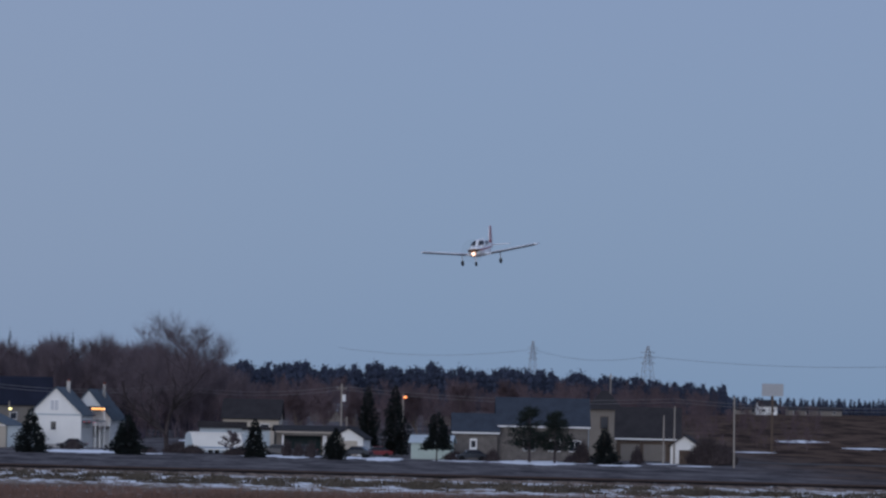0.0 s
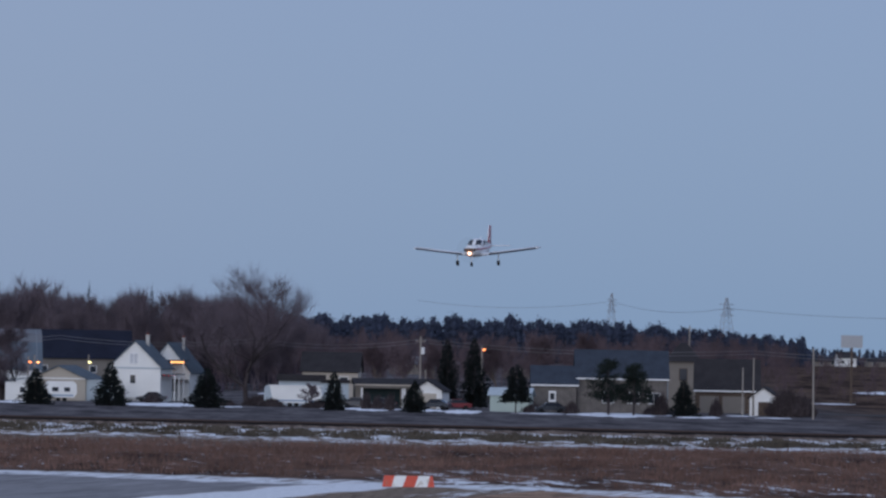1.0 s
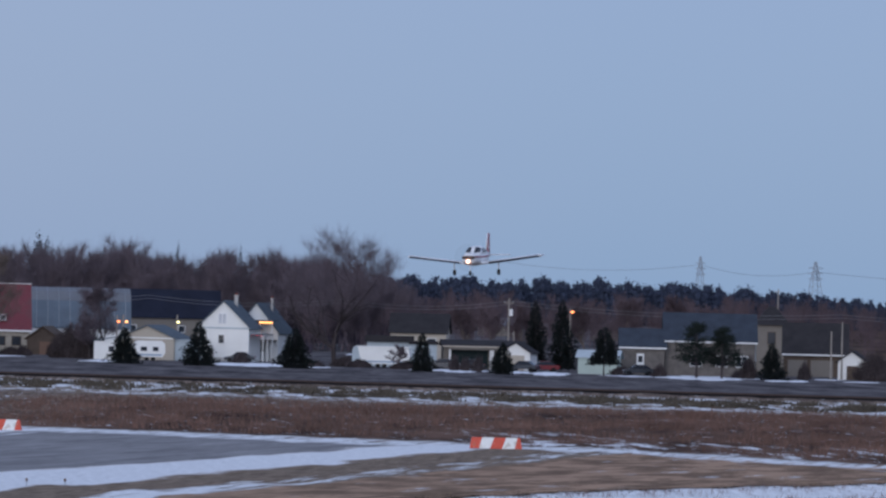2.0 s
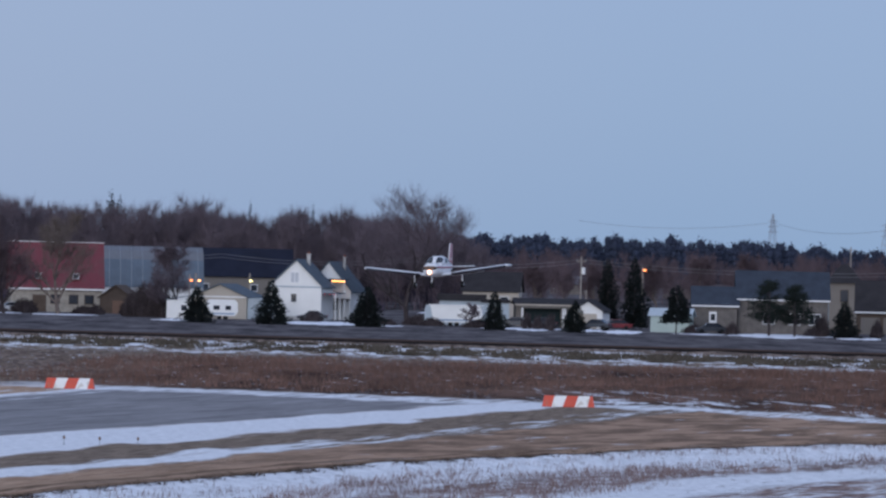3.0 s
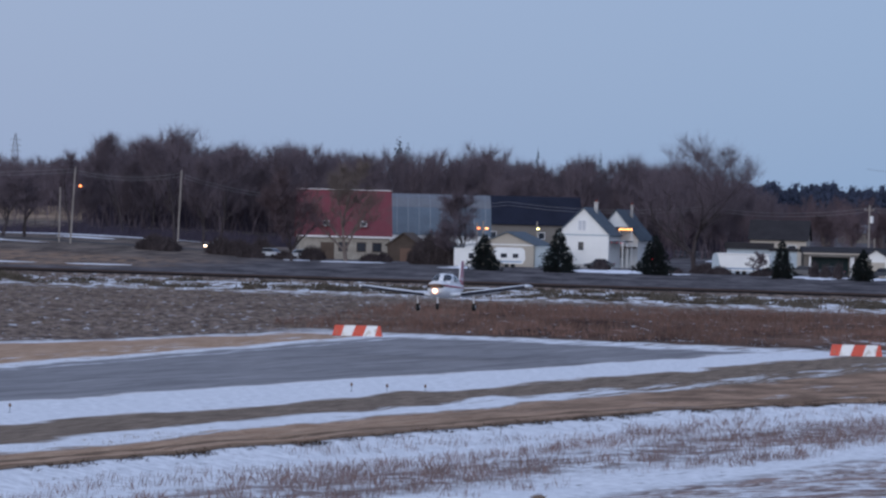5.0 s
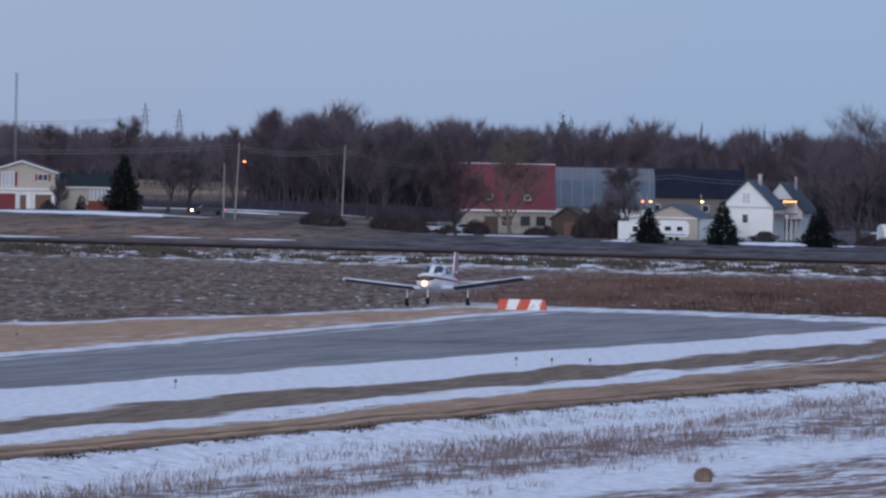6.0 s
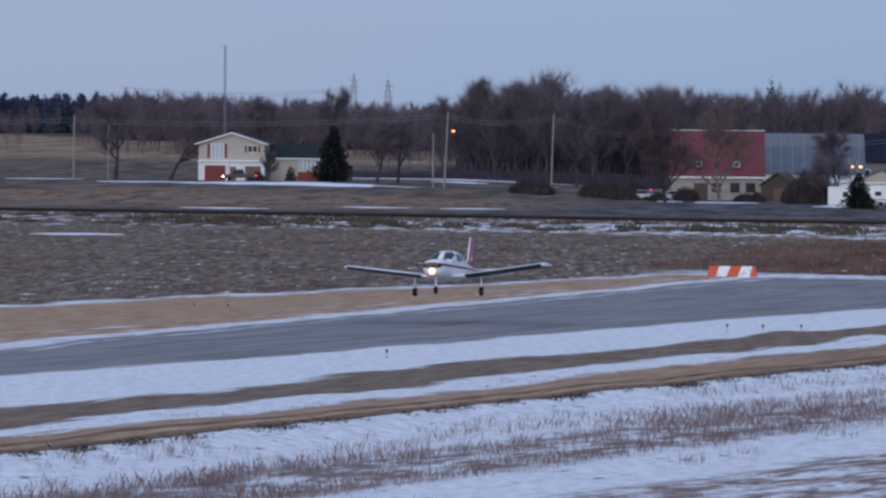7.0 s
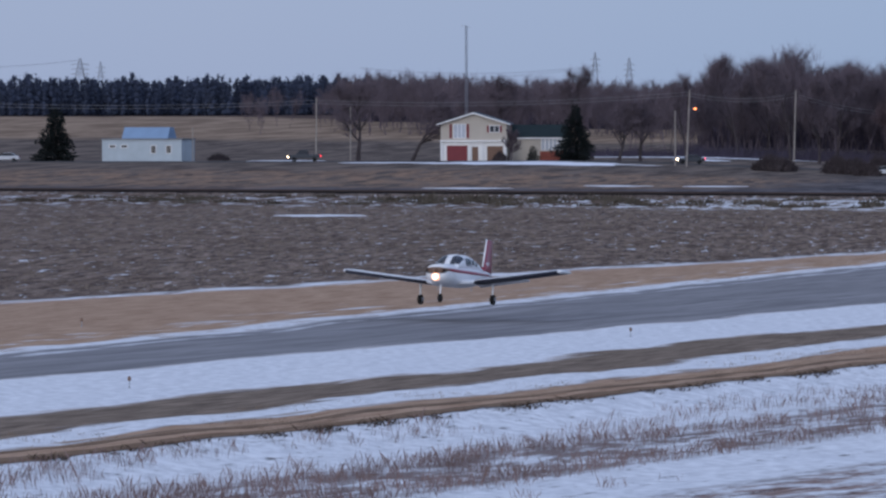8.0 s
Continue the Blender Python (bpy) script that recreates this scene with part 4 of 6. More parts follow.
def stand(name, label, protos, spots, mat):
    """One mesh of many trees: spots are (x, y, height, turn, lean)."""
    rnd = random.Random(len(spots))
    vs, fs, n = [], [], 0
    for x, y, h, turn in spots:
        v, f = protos[rnd.randrange(len(protos))]
        c, s = math.cos(turn), math.sin(turn)
        k = h / v[:, 2].max()
        wide = k * rnd.uniform(0.8, 1.1)
        w = np.stack([(v[:, 0] * c - v[:, 1] * s) * wide + x, (v[:, 0] * s + v[:, 1] * c) * wide + y, v[:, 2] * k + ground_z(x, y) - 0.2], 1)
        vs.append(w)
        fs.append(f + n)
        n += len(v)
    verts, faces = np.concatenate(vs), np.concatenate(fs)
    me = bpy.data.meshes.new(name)
    me.from_pydata(verts.tolist(), [], faces.tolist())
    if mat is HAZY_NEEDLE:
        me.polygons.foreach_set("use_smooth", [True] * len(me.polygons))
    me.materials.append(mat)
    return tagged(new(name, me), label, kind="stuff")


def far_conifer(seed, pointed):
    """A far conifer about ten metres tall: uneven flattened boughs on a stem with ragged sprays, round-headed like a pine or pointed like a spruce."""
    rnd = random.Random(seed)
    v, f = [], []
    ball = bmesh.new()
    bmesh.ops.create_icosphere(ball, subdivisions=1, radius=1.0)
    ball.verts.ensure_lookup_table()
    pts = [q.co.copy() for q in ball.verts]
    tri = [tuple(q.index for q in fc.verts) for fc in ball.faces]
    ball.free()
    clumps = 6
    for t in range(clumps):
        u = (t + 0.4) / clumps
        env = 1.35 * (1 - u) ** 0.85 + 0.12 if pointed else 1.15 * math.sqrt(max(0.06, 1 - (2 * u - 0.75) ** 2 / 1.6))
        a, q = rnd.uniform(0, math.tau), env * rnd.uniform(0.05, 0.4)
        c = Vector((q * math.cos(a), q * math.sin(a), 0.6 + 8.6 * u))
        i = len(v)
        for p in pts:
            k = env * 0.7 * (1 + 1.1 * noise.noise(p * 1.7 + Vector((seed, t * 3.1, 0))))
            v.append(tuple(c + Vector((p.x * k, p.y * k, p.z * (0.7 * k + 0.5)))))
        f += [(i + x, i + y, i + z) for x, y, z in tri]
        for _ in range(22):
            a, q = rnd.uniform(0, math.tau), env * rnd.uniform(0.5, 1.35)
            p = c + Vector((q * math.cos(a), q * math.sin(a), rnd.gauss(0, 0.6)))
            i = len(v)
            for _ in range(3):
                v.append(tuple(p + Vector((rnd.gauss(0, 0.2), rnd.gauss(0, 0.2), rnd.gauss(0, 0.26)))))
            f.append((i, i + 1, i + 2))
    return np.array(v), np.array(f)


def backing_sheets(name, label, left, right, r, top, mat, seed):
    """Added backing that closes the gaps between trees: a rough, thick bank of upright dark sheets from bearing to
    bearing.
    """
    rnd = random.Random(seed)
    v, f = [], []
    b = left
    while b > right:
        for _ in range(5):
            h = top(b) * rnd.uniform(0.55, 1.0)
            rr = r + rnd.uniform(-10, 40)
            x, y, z = at(b + rnd.uniform(-1, 1), rr)
            w = rnd.uniform(0.8, 2.0)
            lean = rnd.gauss(0, 0.6)
            i = len(v)
            v += [(x - w, y, z - 0.5), (x + w, y + rnd.uniform(-1, 1), z - 0.5), (x + w * 0.8 + lean, y, z + h * 0.8), (x + lean, y, z + h), (x - w * 0.8 + lean, y, z + h * 0.75)]
            f.append((i, i + 1, i + 2, i + 3, i + 4))
        b -= 0.9
    me = bpy.data.meshes.new(name)
    me.from_pydata(v, [], f)
    me.materials.append(mat)
    return tagged(new(name, me), label, kind="stuff")


# shade between the trunks, with some blue haze, put into a dark colour
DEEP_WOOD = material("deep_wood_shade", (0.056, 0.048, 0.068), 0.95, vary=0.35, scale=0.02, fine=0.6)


def build_woods():
    rnd = random.Random(5)
    protos = [ribbon_tree(30 + i, 15, 0.36 + 0.025 * i, 1.0, 1300) for i in range(7)]
    light = [ribbon_tree(50 + i, 15, 0.38 + 0.025 * i, 1.7, 520) for i in range(6)]
    cons = [far_conifer(60 + i, i % 3 == 2) for i in range(8)]
    near, mid = [], []
    for _ in range(620):
        b = rnd.uniform(38, 172)
        r = rnd.uniform(930, 1040)
        x, y, z = at(b, r)
        h = 19.5 * rnd.uniform(0.64, 1.02) * (1 + 0.22 * noise.noise(Vector((b * 0.22, 0, 0))))
        if b < 58:
            h *= 0.66 + 0.34 * (b - 38) / 20
        near.append((x, y, h, rnd.uniform(0, 6.28)))
    for _ in range(45):
        b = 172 + 16 * rnd.random() ** 2
        x, y, z = at(b, rnd.uniform(930, 1040))
        near.append((x, y, rnd.uniform(8, 15), rnd.uniform(0, 6.28)))
    for _ in range(560):
        b = rnd.uniform(150, 236) if rnd.random() < 0.9 else rnd.uniform(236, 262)
        r = rnd.uniform(1160, 1330)
        x, y, z = at(b, r)
        k = 0.5 if 245 < b else 1.0
        if rnd.random() < k:
            mid.append((x, y, rnd.uniform(10, 15) * (0.7 if b > 245 else 1), rnd.uniform(0, 6.28)))
    stand("bare_woods", "dense leafless winter woods, purple brown", protos, near, TWIG)
    stand("far_bare_woods", "leafless winter woods far behind the fields", light, mid, TWIG)
    ridge = []
    for _ in range(1050):
        b = rnd.uniform(-56, 46)
        r = rnd.uniform(1480, 1640)
        x, y, z = at(b, r)
        el = 7.2 if b > -14 else 7.2 - (abs(b + 14) / 40) * 2.6
        h = (7.8 + el * r / 1000 - z) * rnd.uniform(0.72, 1.05) * (1 + 0.22 * noise.noise(Vector((b * 0.35, 5, 0))))
        ridge.append((x, y, max(3, h), rnd.uniform(0, 6.28)))
    for _ in range(950):
        b = rnd.uniform(232, 345)
        r = rnd.uniform(1480, 1620)
        x, y, z = at(b, r)
        ridge.append((x, y, 12.6 * rnd.uniform(0.7, 1.0) * (1 + 0.18 * noise.noise(Vector((b * 0.3, 9, 0)))), rnd.uniform(0, 6.28)))
    stand("far_conifer_ridge", "conifer ridge far off, blue haze mixed into its colour", cons, ridge, HAZY_NEEDLE)
    mixed = []
    for _ in range(420):
        b = rnd.uniform(-75, 60)
        r = rnd.uniform(880, 1400)
        x, y, z = at(b, r)
        mixed.append((x, y, rnd.uniform(5, 11.5) * (0.55 if b < -52 else 1), rnd.uniform(0, 6.28)))
    stand("mixed_bare_trees", "reddish leafless trees between the houses and the ridge", light, mixed, RED_TWIG)
    low = []
    for _ in range(300):
        b = rnd.uniform(-100, -45)
        r = rnd.uniform(2300, 2700)
        x, y, z = at(b, r)
        low.append((x, y, rnd.uniform(5, 9), rnd.uniform(0, 6.28)))
    stand("distant_tree_line", "thin tree line at the far edge of fields, tinted with haze", cons, low, HAZY_NEEDLE)
    # added shrubs close the gaps at the foot; the woods' shade colour darkens them
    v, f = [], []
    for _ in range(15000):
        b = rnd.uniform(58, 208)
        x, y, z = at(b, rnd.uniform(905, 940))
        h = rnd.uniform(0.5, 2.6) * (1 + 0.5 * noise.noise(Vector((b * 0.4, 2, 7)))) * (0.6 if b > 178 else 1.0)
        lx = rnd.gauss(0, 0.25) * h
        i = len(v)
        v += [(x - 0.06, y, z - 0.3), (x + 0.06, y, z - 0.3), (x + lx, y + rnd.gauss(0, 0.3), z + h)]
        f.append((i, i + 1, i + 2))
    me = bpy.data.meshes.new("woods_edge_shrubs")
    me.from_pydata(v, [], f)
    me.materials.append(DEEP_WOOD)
    tagged(new("woods_edge_shrubs", me), "leafless shrubs along the foot of the woods, in a shade-dark colour", kind="stuff")
    # dark backing sheets: the woods' inner shade as colour, no real undergrowth
    backing_sheets("woods_shade_backing", "dark backing sheets painted as the shade deep in leafless woods", 172, 40, 1045, lambda b: (14.5 - (5.5 * (1 - (b - 40) / 18) if b < 58 else 0)) * min(1.0, 0.25 + (172 - b) / 12), DEEP_WOOD, 1)
    backing_sheets("far_woods_shade_backing", "dark backing sheets painted as the shade deep in far woods", 240, 150, 1340, lambda b: 7.5, DEEP_WOOD, 2)
    # the same backing for the far conifers, in their hazed colour
    backing_sheets("ridge_backing", "backing sheets behind far conifers, in their hazed colour", 46, -56, 1650, lambda b: 13 if b > -14 else 9.5, HAZY_NEEDLE, 3)
    backing_sheets("far_ridge_backing", "backing sheets behind far conifers beyond fields, in their hazed colour", 345, 232, 1630, lambda b: 8.5, HAZY_NEEDLE, 4)
    backing_sheets("distant_backing", "low backing sheets at the edge of far fields, in hazed colour", -44, -100, 2720, lambda b: 5, HAZY_NEEDLE, 6)


build_woods()
for b, h, w, seed in ((112.0, 21.4, 3.4, 71), (110.2, 20.4, 3.0, 72), (84.6, 20.6, 1.3, 73), (72.3, 20.0, 1.3, 74)):
    conifer(at(b, 1010), h, w, "lone dark conifer at the edge of the woods", seed, group="conifers among the woods")

YARD = 690
# bare trees about the houses and fields (bearing, range, height, seed, width)
bare_tree(at(53.4, 755), 20.6, "huge spreading leafless tree beside the white house", 7, width=0.46, levels=5, trunk=0.4, fork=(3, 3), up=1.1, first=0.02, least=0.02, squeeze=2.2, fine=12000, rise=0.75)
bare_tree(at(121.8, 745), 15.2, "tall pale leafless tree before the stone house", 12, PALE_BARK, PALE_BARK, 0.46, 5, 0.34, fork=(2, 3), up=1.0, least=0.03, first=0.1, squeeze=1.45, fine=6000)
bare_tree(at(132.5, 745), 13.7, "slender brown leafless larch by the stone house", 14, BARK, RED_TWIG, 0.5, 5, 0.28, 0.05, fork=(2, 3), squeeze=0.8, least=0.035, fine=8000)
bare_tree(at(98.0, 735), 11.0, "broad leafless tree before the grey barn", 16, width=0.6, levels=5, trunk=0.26, fork=(2, 3), up=0.6, least=0.03, fine=7000)
bare_tree(at(101.5, 730), 6.5, "small leafless tree before the grey barn", 17, width=0.55, levels=4, trunk=0.2, fork=(2, 4))
bare_tree(at(40.6, 690), 3.4, "small leafless orchard tree by the white trailer", 18, width=0.6, levels=3, trunk=0.13, fork=(2, 4))
bare_tree(at(240.5, 830), 13.5, "leaning leafless tree in the meadow", 21, width=0.52, levels=5, trunk=0.42, fork=(2, 3), least=0.04, lean=0.10)
bare_tree(at(230.0, 835), 11.8, "leafless tree near the two-storey house", 22, width=0.55, levels=5, trunk=0.34, fork=(2, 3), least=0.04)
bare_tree(at(189.3, 830), 10.2, "leafless tree beyond the driveway", 24, width=0.58, levels=5, trunk=0.34, fork=(2, 3), least=0.04)
bare_tree(at(185.0, 835), 11.0, "leafless tree beyond the driveway", 25, width=0.58, levels=5, trunk=0.36, fork=(2, 3), least=0.04)
bare_tree(at(211.0, 823), 5.2, "small leafless tree before the two-storey house", 26, width=0.5, levels=3, trunk=0.14, fork=(2, 4))
for b, r, h, s in ((155.5, 900, 19.0, 31), (166.0, 915, 18.5, 32), (146.5, 910, 16.0, 34), (176, 905, 15.0, 35), (160.5, 930, 16, 36), (196, 1000, 17, 37), (212, 1000, 15, 38), (150, 880, 15, 39)):
    bare_tree(at(b, r), h, "tall leafless poplar before the woods", s, width=0.5, levels=5, trunk=0.3, fork=(2, 2), up=0.8, group="poplars before the woods", least=0.04)
for b, r, h, s in ((28.0, 860, 9.5, 41), (16.5, 850, 10.0, 42), (-4.0, 900, 11.5, 43), (-13, 900, 12.0, 44), (-17, 880, 10, 45), (4.0, 900, 10.5, 46), (22, 900, 9, 47), (36, 840, 8, 48)):
    bare_tree(at(b, r), h, "reddish leafless tree behind the houses", s, PALE_BARK, RED_TWIG, 0.42, 4, 0.24, fork=(2, 4), up=0.55, group="leafless trees behind the houses", least=0.04)

# spruces before the houses
for b, r, h, w, s in ((94.7, 680, 4.9, 2.2, 1), (80.0, 676, 5.9, 2.5, 2), (61.2, 674, 5.4, 2.6, 3), (36.2, 668, 5.3, 1.7, 4), (20.3, 662, 4.3, 1.6, 5)):
    conifer(at(b, r), h, w, "dark green spruce at the edge of the yard", s, group="spruces along the yards")
conifer(at(14.0, 735), 10.0, 2.0, "tall dark spruce between the houses", 6, count=3600, group="tall spruces between the houses")
conifer(at(8.7, 730), 10.3, 2.2, "tall dark spruce under the orange lamp", 7, count=3600, group="tall spruces between the houses")
conifer(at(0.4, 672), 6.6, 2.3, "dark bushy spruce beside the pale green shed", 8, power=0.55, first=0.27)
conifer(at(-32.6, 672), 5.0, 1.9, "dark spruce before the brown garage", 9, power=0.7)
conifer(at(197.9, 826), 9.4, 3.1, "broad dark spruce beside the two-storey house", 10, count=3600)
conifer(at(300.0, 835), 9.6, 3.1, "broad dark spruce beside the white shed", 11, count=3600)
conifer(at(206.2, 825), 2.6, 1.0, "small round clipped evergreen by the house", 12, "evergreen_shrub", count=700, power=0.45)
pine(at(-17.8, 672), 7.6, 3.4, "dark round-headed pine on a bare trunk", 3)
pine(at(-22.8, 672), 7.0, 3.0, "dark round-headed pine on a bare trunk", 4)


# ---- buildings: x along the front, y to the back, front wall at y = 0 ----
def face(bearing, extra=0.0):
    return math.degrees(bearing / 1000) + extra


def gable_house(t, w, d, h, rise, wall, roof, ridge="y", x0=0.0, y0=0.0, over=0.35, slab=0.16, wall_label="", roof_label=""):
    """Walls with gables and a two-slope roof of real thickness, as parts of t."""
    a = w / 2
    wb, rb = bmesh.new(), bmesh.new()
    if ridge == "y":
        prism(wb, [(x0 - a, 0), (x0 + a, 0), (x0 + a, h), (x0, h + rise), (x0 - a, h)], "y", y0, y0 + d)
        s = rise / a
        for k in (-1, 1):
            prism(rb, [(x0, h + rise + 0.02), (x0 + k * (a + over), h - s * over + 0.02), (x0 + k * (a + over), h - s * over + slab), (x0, h + rise + slab * 1.2)], "y", y0 - over, y0 + d + over)
    else:
        b = d / 2
        prism(wb, [(y0, 0), (y0 + d, 0), (y0 + d, h), (y0 + b, h + rise), (y0, h)], "x", x0 - a, x0 + a)
        s = rise / b
        for k in (-1, 1):
            prism(rb, [(y0 + b, h + rise + 0.02), (y0 + b + k * (b + over), h - s * over + 0.02), (y0 + b + k * (b + over), h - s * over + slab), (y0 + b, h + rise + slab * 1.2)], "x", x0 - a - over, x0 + a + over)
    part("wall", wb, wall, t, wall_label)
    return part("roof", rb, roof, t, roof_label)


def window(t, x, z, w, h, y=0.0, pane=None, bars=0, name="window", frame_mat=None):
    """A window in a front wall: frame proud of the wall, pane set back in it, sill."""
    fb = boxes((x - w / 2 - 0.09, y - 0.06, z - 0.09, x - w / 2, y, z + h + 0.09), (x + w / 2, y - 0.06, z - 0.09, x + w / 2 + 0.09, y, z + h + 0.09),
               (x - w / 2, y - 0.06, z + h, x + w / 2, y, z + h + 0.09), (x - w / 2, y - 0.09, z - 0.09, x + w / 2, y, z),
               *[(x - w / 2 + w * (i + 1) / (bars + 1) - 0.04, y - 0.05, z, x - w / 2 + w * (i + 1) / (bars + 1) + 0.04, y - 0.022, z + h) for i in range(bars)])
    o = part(name, fb, frame_mat or WHITE_TRIM, t)
    part("pane", boxes((x - w / 2, y - 0.02, z, x + w / 2, y - 0.004, z + h)), pane or PANE, o)
    return o


def panel_door(t, x, w, h, mat, y=0.0, z=0.0, label="", panels=3, name="door"):
    o = part(name, boxes((x - w / 2, y - 0.05, z, x + w / 2, y - 0.003, z + h)), mat, t, label)
    for i in range(panels):
        z0 = z + h * (i + 0.1) / panels
        part("panel", boxes((x - w / 2 + 0.12, y - 0.075, z0, x + w / 2 - 0.12, y - 0.052, z0 + h * 0.8 / panels)), mat, o)
    return o


def chimney(t, x, y, z, h, w=0.5):
    c = part("chimney", boxes((x - w / 2, y - w / 2, z, x + w / 2, y + w / 2, z + h), (x - w / 2 - 0.07, y - w / 2 - 0.07, z + h, x + w / 2 + 0.07, y + w / 2 + 0.07, z + h + 0.12)), CONCRETE, t)
    part("chimney_cap", boxes((x - 0.12, y - 0.12, z + h + 0.12, x + 0.12, y + 0.12, z + h + 0.4)), BRICK, c)


def fascia(t, x0, x1, y, z, mat=None):
    part("fascia", boxes((x0, y - 0.06, z - 0.18, x1, y - 0.01, z + 0.02)), mat or WHITE_TRIM, t, "white eaves board")


def small_bulbs(t, x0, x1, y, z, n, mat, size=0.09):
    for i in range(n):
        x = x0 + (x1 - x0) * (i / max(1, n - 1))
        bm = bmesh.new()
        bmesh.ops.create_icosphere(bm, subdivisions=1, radius=size, matrix=Matrix.Translation((x, y, z)))
        part("bulb", bm, mat, t, "glowing warm bulb")


def white_houses():
    a = thing("white_house", at(75.3, 745), "white two-storey gabled house with grey blue roof", "house", turn=face(74.4, -12))
    gable_house(a, 7.6, 8.5, 5.0, 3.7, WHITE_SIDING, SLATE_ROOF, wall_label="white siding walls", roof_label="grey blue shingle roof")
    part("band", boxes((-3.84, -0.05, 4.72, 3.84, -0.004, 4.92)), BLUE_WHITE_BOARD, a)
    window(a, -0.2, 5.5, 1.1, 1.4, pane=BRIGHT_PANE, bars=1)
    window(a, -0.3, 2.6, 0.8, 1.2)
    window(a, -3.0, 1.0, 0.6, 0.8)
    part("foundation", boxes((-3.83, -0.03, -0.5, 3.83, -0.004, 0.5)), CONCRETE, a)
    chimney(a, 0.7, 5.4, 7.9, 1.7)
    ver = part("verandah_roof", boxes((3.85, 0.6, 3.9, 5.9, 7.6, 4.05)), SLATE_ROOF, a)
    for y in (0.7, 4.0, 7.5):
        part("post", boxes((5.74, y - 0.06, 0, 5.86, y + 0.06, 3.9)), WHITE_TRIM, ver)
    small_bulbs(ver, 4.2, 5.6, 0.5, 3.8, 3, TAIL, 0.05)
    b = thing("white_house", at(68.9, 757), "white gabled house with lit porch beside its twin", "house", turn=face(69.4, -14))
    gable_house(b, 6.8, 9.0, 4.4, 4.1, WHITE_SIDING, SLATE_ROOF, wall_label="white siding walls", roof_label="grey blue shingle roof")
    window(b, 0.0, 4.8, 0.8, 1.2)
    window(b, 0.6, 1.4, 1.5, 1.5, bars=2)
    chimney(b, 0.9, 6.0, 7.3, 2.0, 0.35)
    porch = part("porch_roof", boxes((-0.6, -3.2, 5.95, 3.3, -0.03, 6.1)), SLATE_ROOF, b)
    for x in (-0.5, 1.4, 3.2):
        part("post", boxes((x - 0.06, -3.15, 0, x + 0.06, -3.03, 5.95)), WHITE_TRIM, porch)
    part("deck", boxes((-0.6, -3.2, 3.0, 3.3, -0.03, 3.16)), BROWN_BOARD, porch)
    rail = boxes((-0.6, -3.2, 3.9, 3.3, -3.12, 3.98), *[(-0.55 + 0.25 * i, -3.18, 3.16, -0.51 + 0.25 * i, -3.14, 3.9) for i in range(15)])
    part("railing", rail, WHITE_TRIM, porch)
    small_bulbs(porch, 1.4, 3.2, -3.3, 5.75, 8, WARM, 0.13)
    small_bulbs(porch, 0.2, 0.2, -3.3, 5.7, 1, WARM, 0.2)


def garage_row():
    g = thing("garage", at(90.2, 735), "cream gabled garage with pale blue roof and doors", "garage", turn=face(90.2, -20))
    gable_house(g, 8.2, 7.0, 3.2, 1.7, CREAM_SIDING, SLATE_ROOF, wall_label="cream siding walls", roof_label="pale grey roof")
    part("lean_to", boxes((4.12, 0.4, 0, 6.2, 6.0, 2.9), (4.0, 0.2, 2.9, 6.4, 6.2, 3.05)), BLUE_WHITE_BOARD, g, "pale blue lean-to")
    window(g, -1.6, 1.2, 1.1, 0.9)
    window(g, 1.2, 1.2, 0.9, 0.9)
    fascia(g, -4.1, 4.1, 0.0, 3.25)
    s = thing("white_shed", at(98.0, 728), "small white flat-topped shed beside a spruce", "shed", turn=face(98.0))
    part("wall", boxes((-1.9, 0, 0, 1.9, 3, 2.6)), WHITE_SIDING, s)
    roof = bmesh.new()
    prism(roof, [(-2.1, 2.602), (2.1, 3.3), (2.1, 3.42), (-2.1, 2.72)], "y", -0.2, 3.2)
    part("roof", roof, SLATE_ROOF, s)
    window(s, 0.6, 1.1, 0.8, 0.8)
    camper(at(89.6, 722), face(89.6, 4), 4.4, "white travel camper parked before the garage")
    camper(at(44.2, 705), face(44.2, -6), 8.0, "long white caravan parked at the field edge", True)


def camper(place, turn, w, label, blue=False):
    c = thing("caravan", place, label, "caravan", turn=turn)
    bm = bmesh.new()
    prism(bm, [(-w / 2, 0.55), (w / 2 - 0.4, 0.55), (w / 2, 1.2), (w / 2 - 0.1, 2.5), (w / 2 - 0.5, 2.85), (-w / 2 + 0.4, 2.85), (-w / 2, 2.4)], "y", 0, 2.3)
    body = part("body", bm, WHITE_SIDING, c)
    if not blue:
        window(body, -w * 0.2, 1.4, 0.9, 0.6)
        window(body, w * 0.18, 1.4, 0.8, 0.6)
    part("stripe", boxes((-w / 2 + 0.1, -0.012, 0.75, w / 2 - 0.5, -0.004, 0.95)), BLUE_TIN, body)
    if blue:
        tarp = bmesh.new()
        prism(tarp, [(-w / 2 - 0.03, 0.3), (-w / 2 + 1.3, 0.3), (-w / 2 + 0.7, 2.9), (-w / 2 + 0.2, 2.9), (-w / 2 - 0.03, 2.4)], "y", -0.03, 2.33)
        part("cover", tarp, BLUE_WHITE_BOARD, c, "pale blue tarpaulin cover")
        part("roof_edge", boxes((-w / 2 + 0.5, -0.1, 2.86, w / 2, 2.4, 2.98)), WHITE_TRIM, c)
    for x in (-0.45, 0.45):
        wb = bmesh.new()
        tube(wb, (x, 0.05, 0.33), (x, 0.28, 0.33), 0.33, 0.33, 14)
        part("wheel", wb, RUBBER, c)


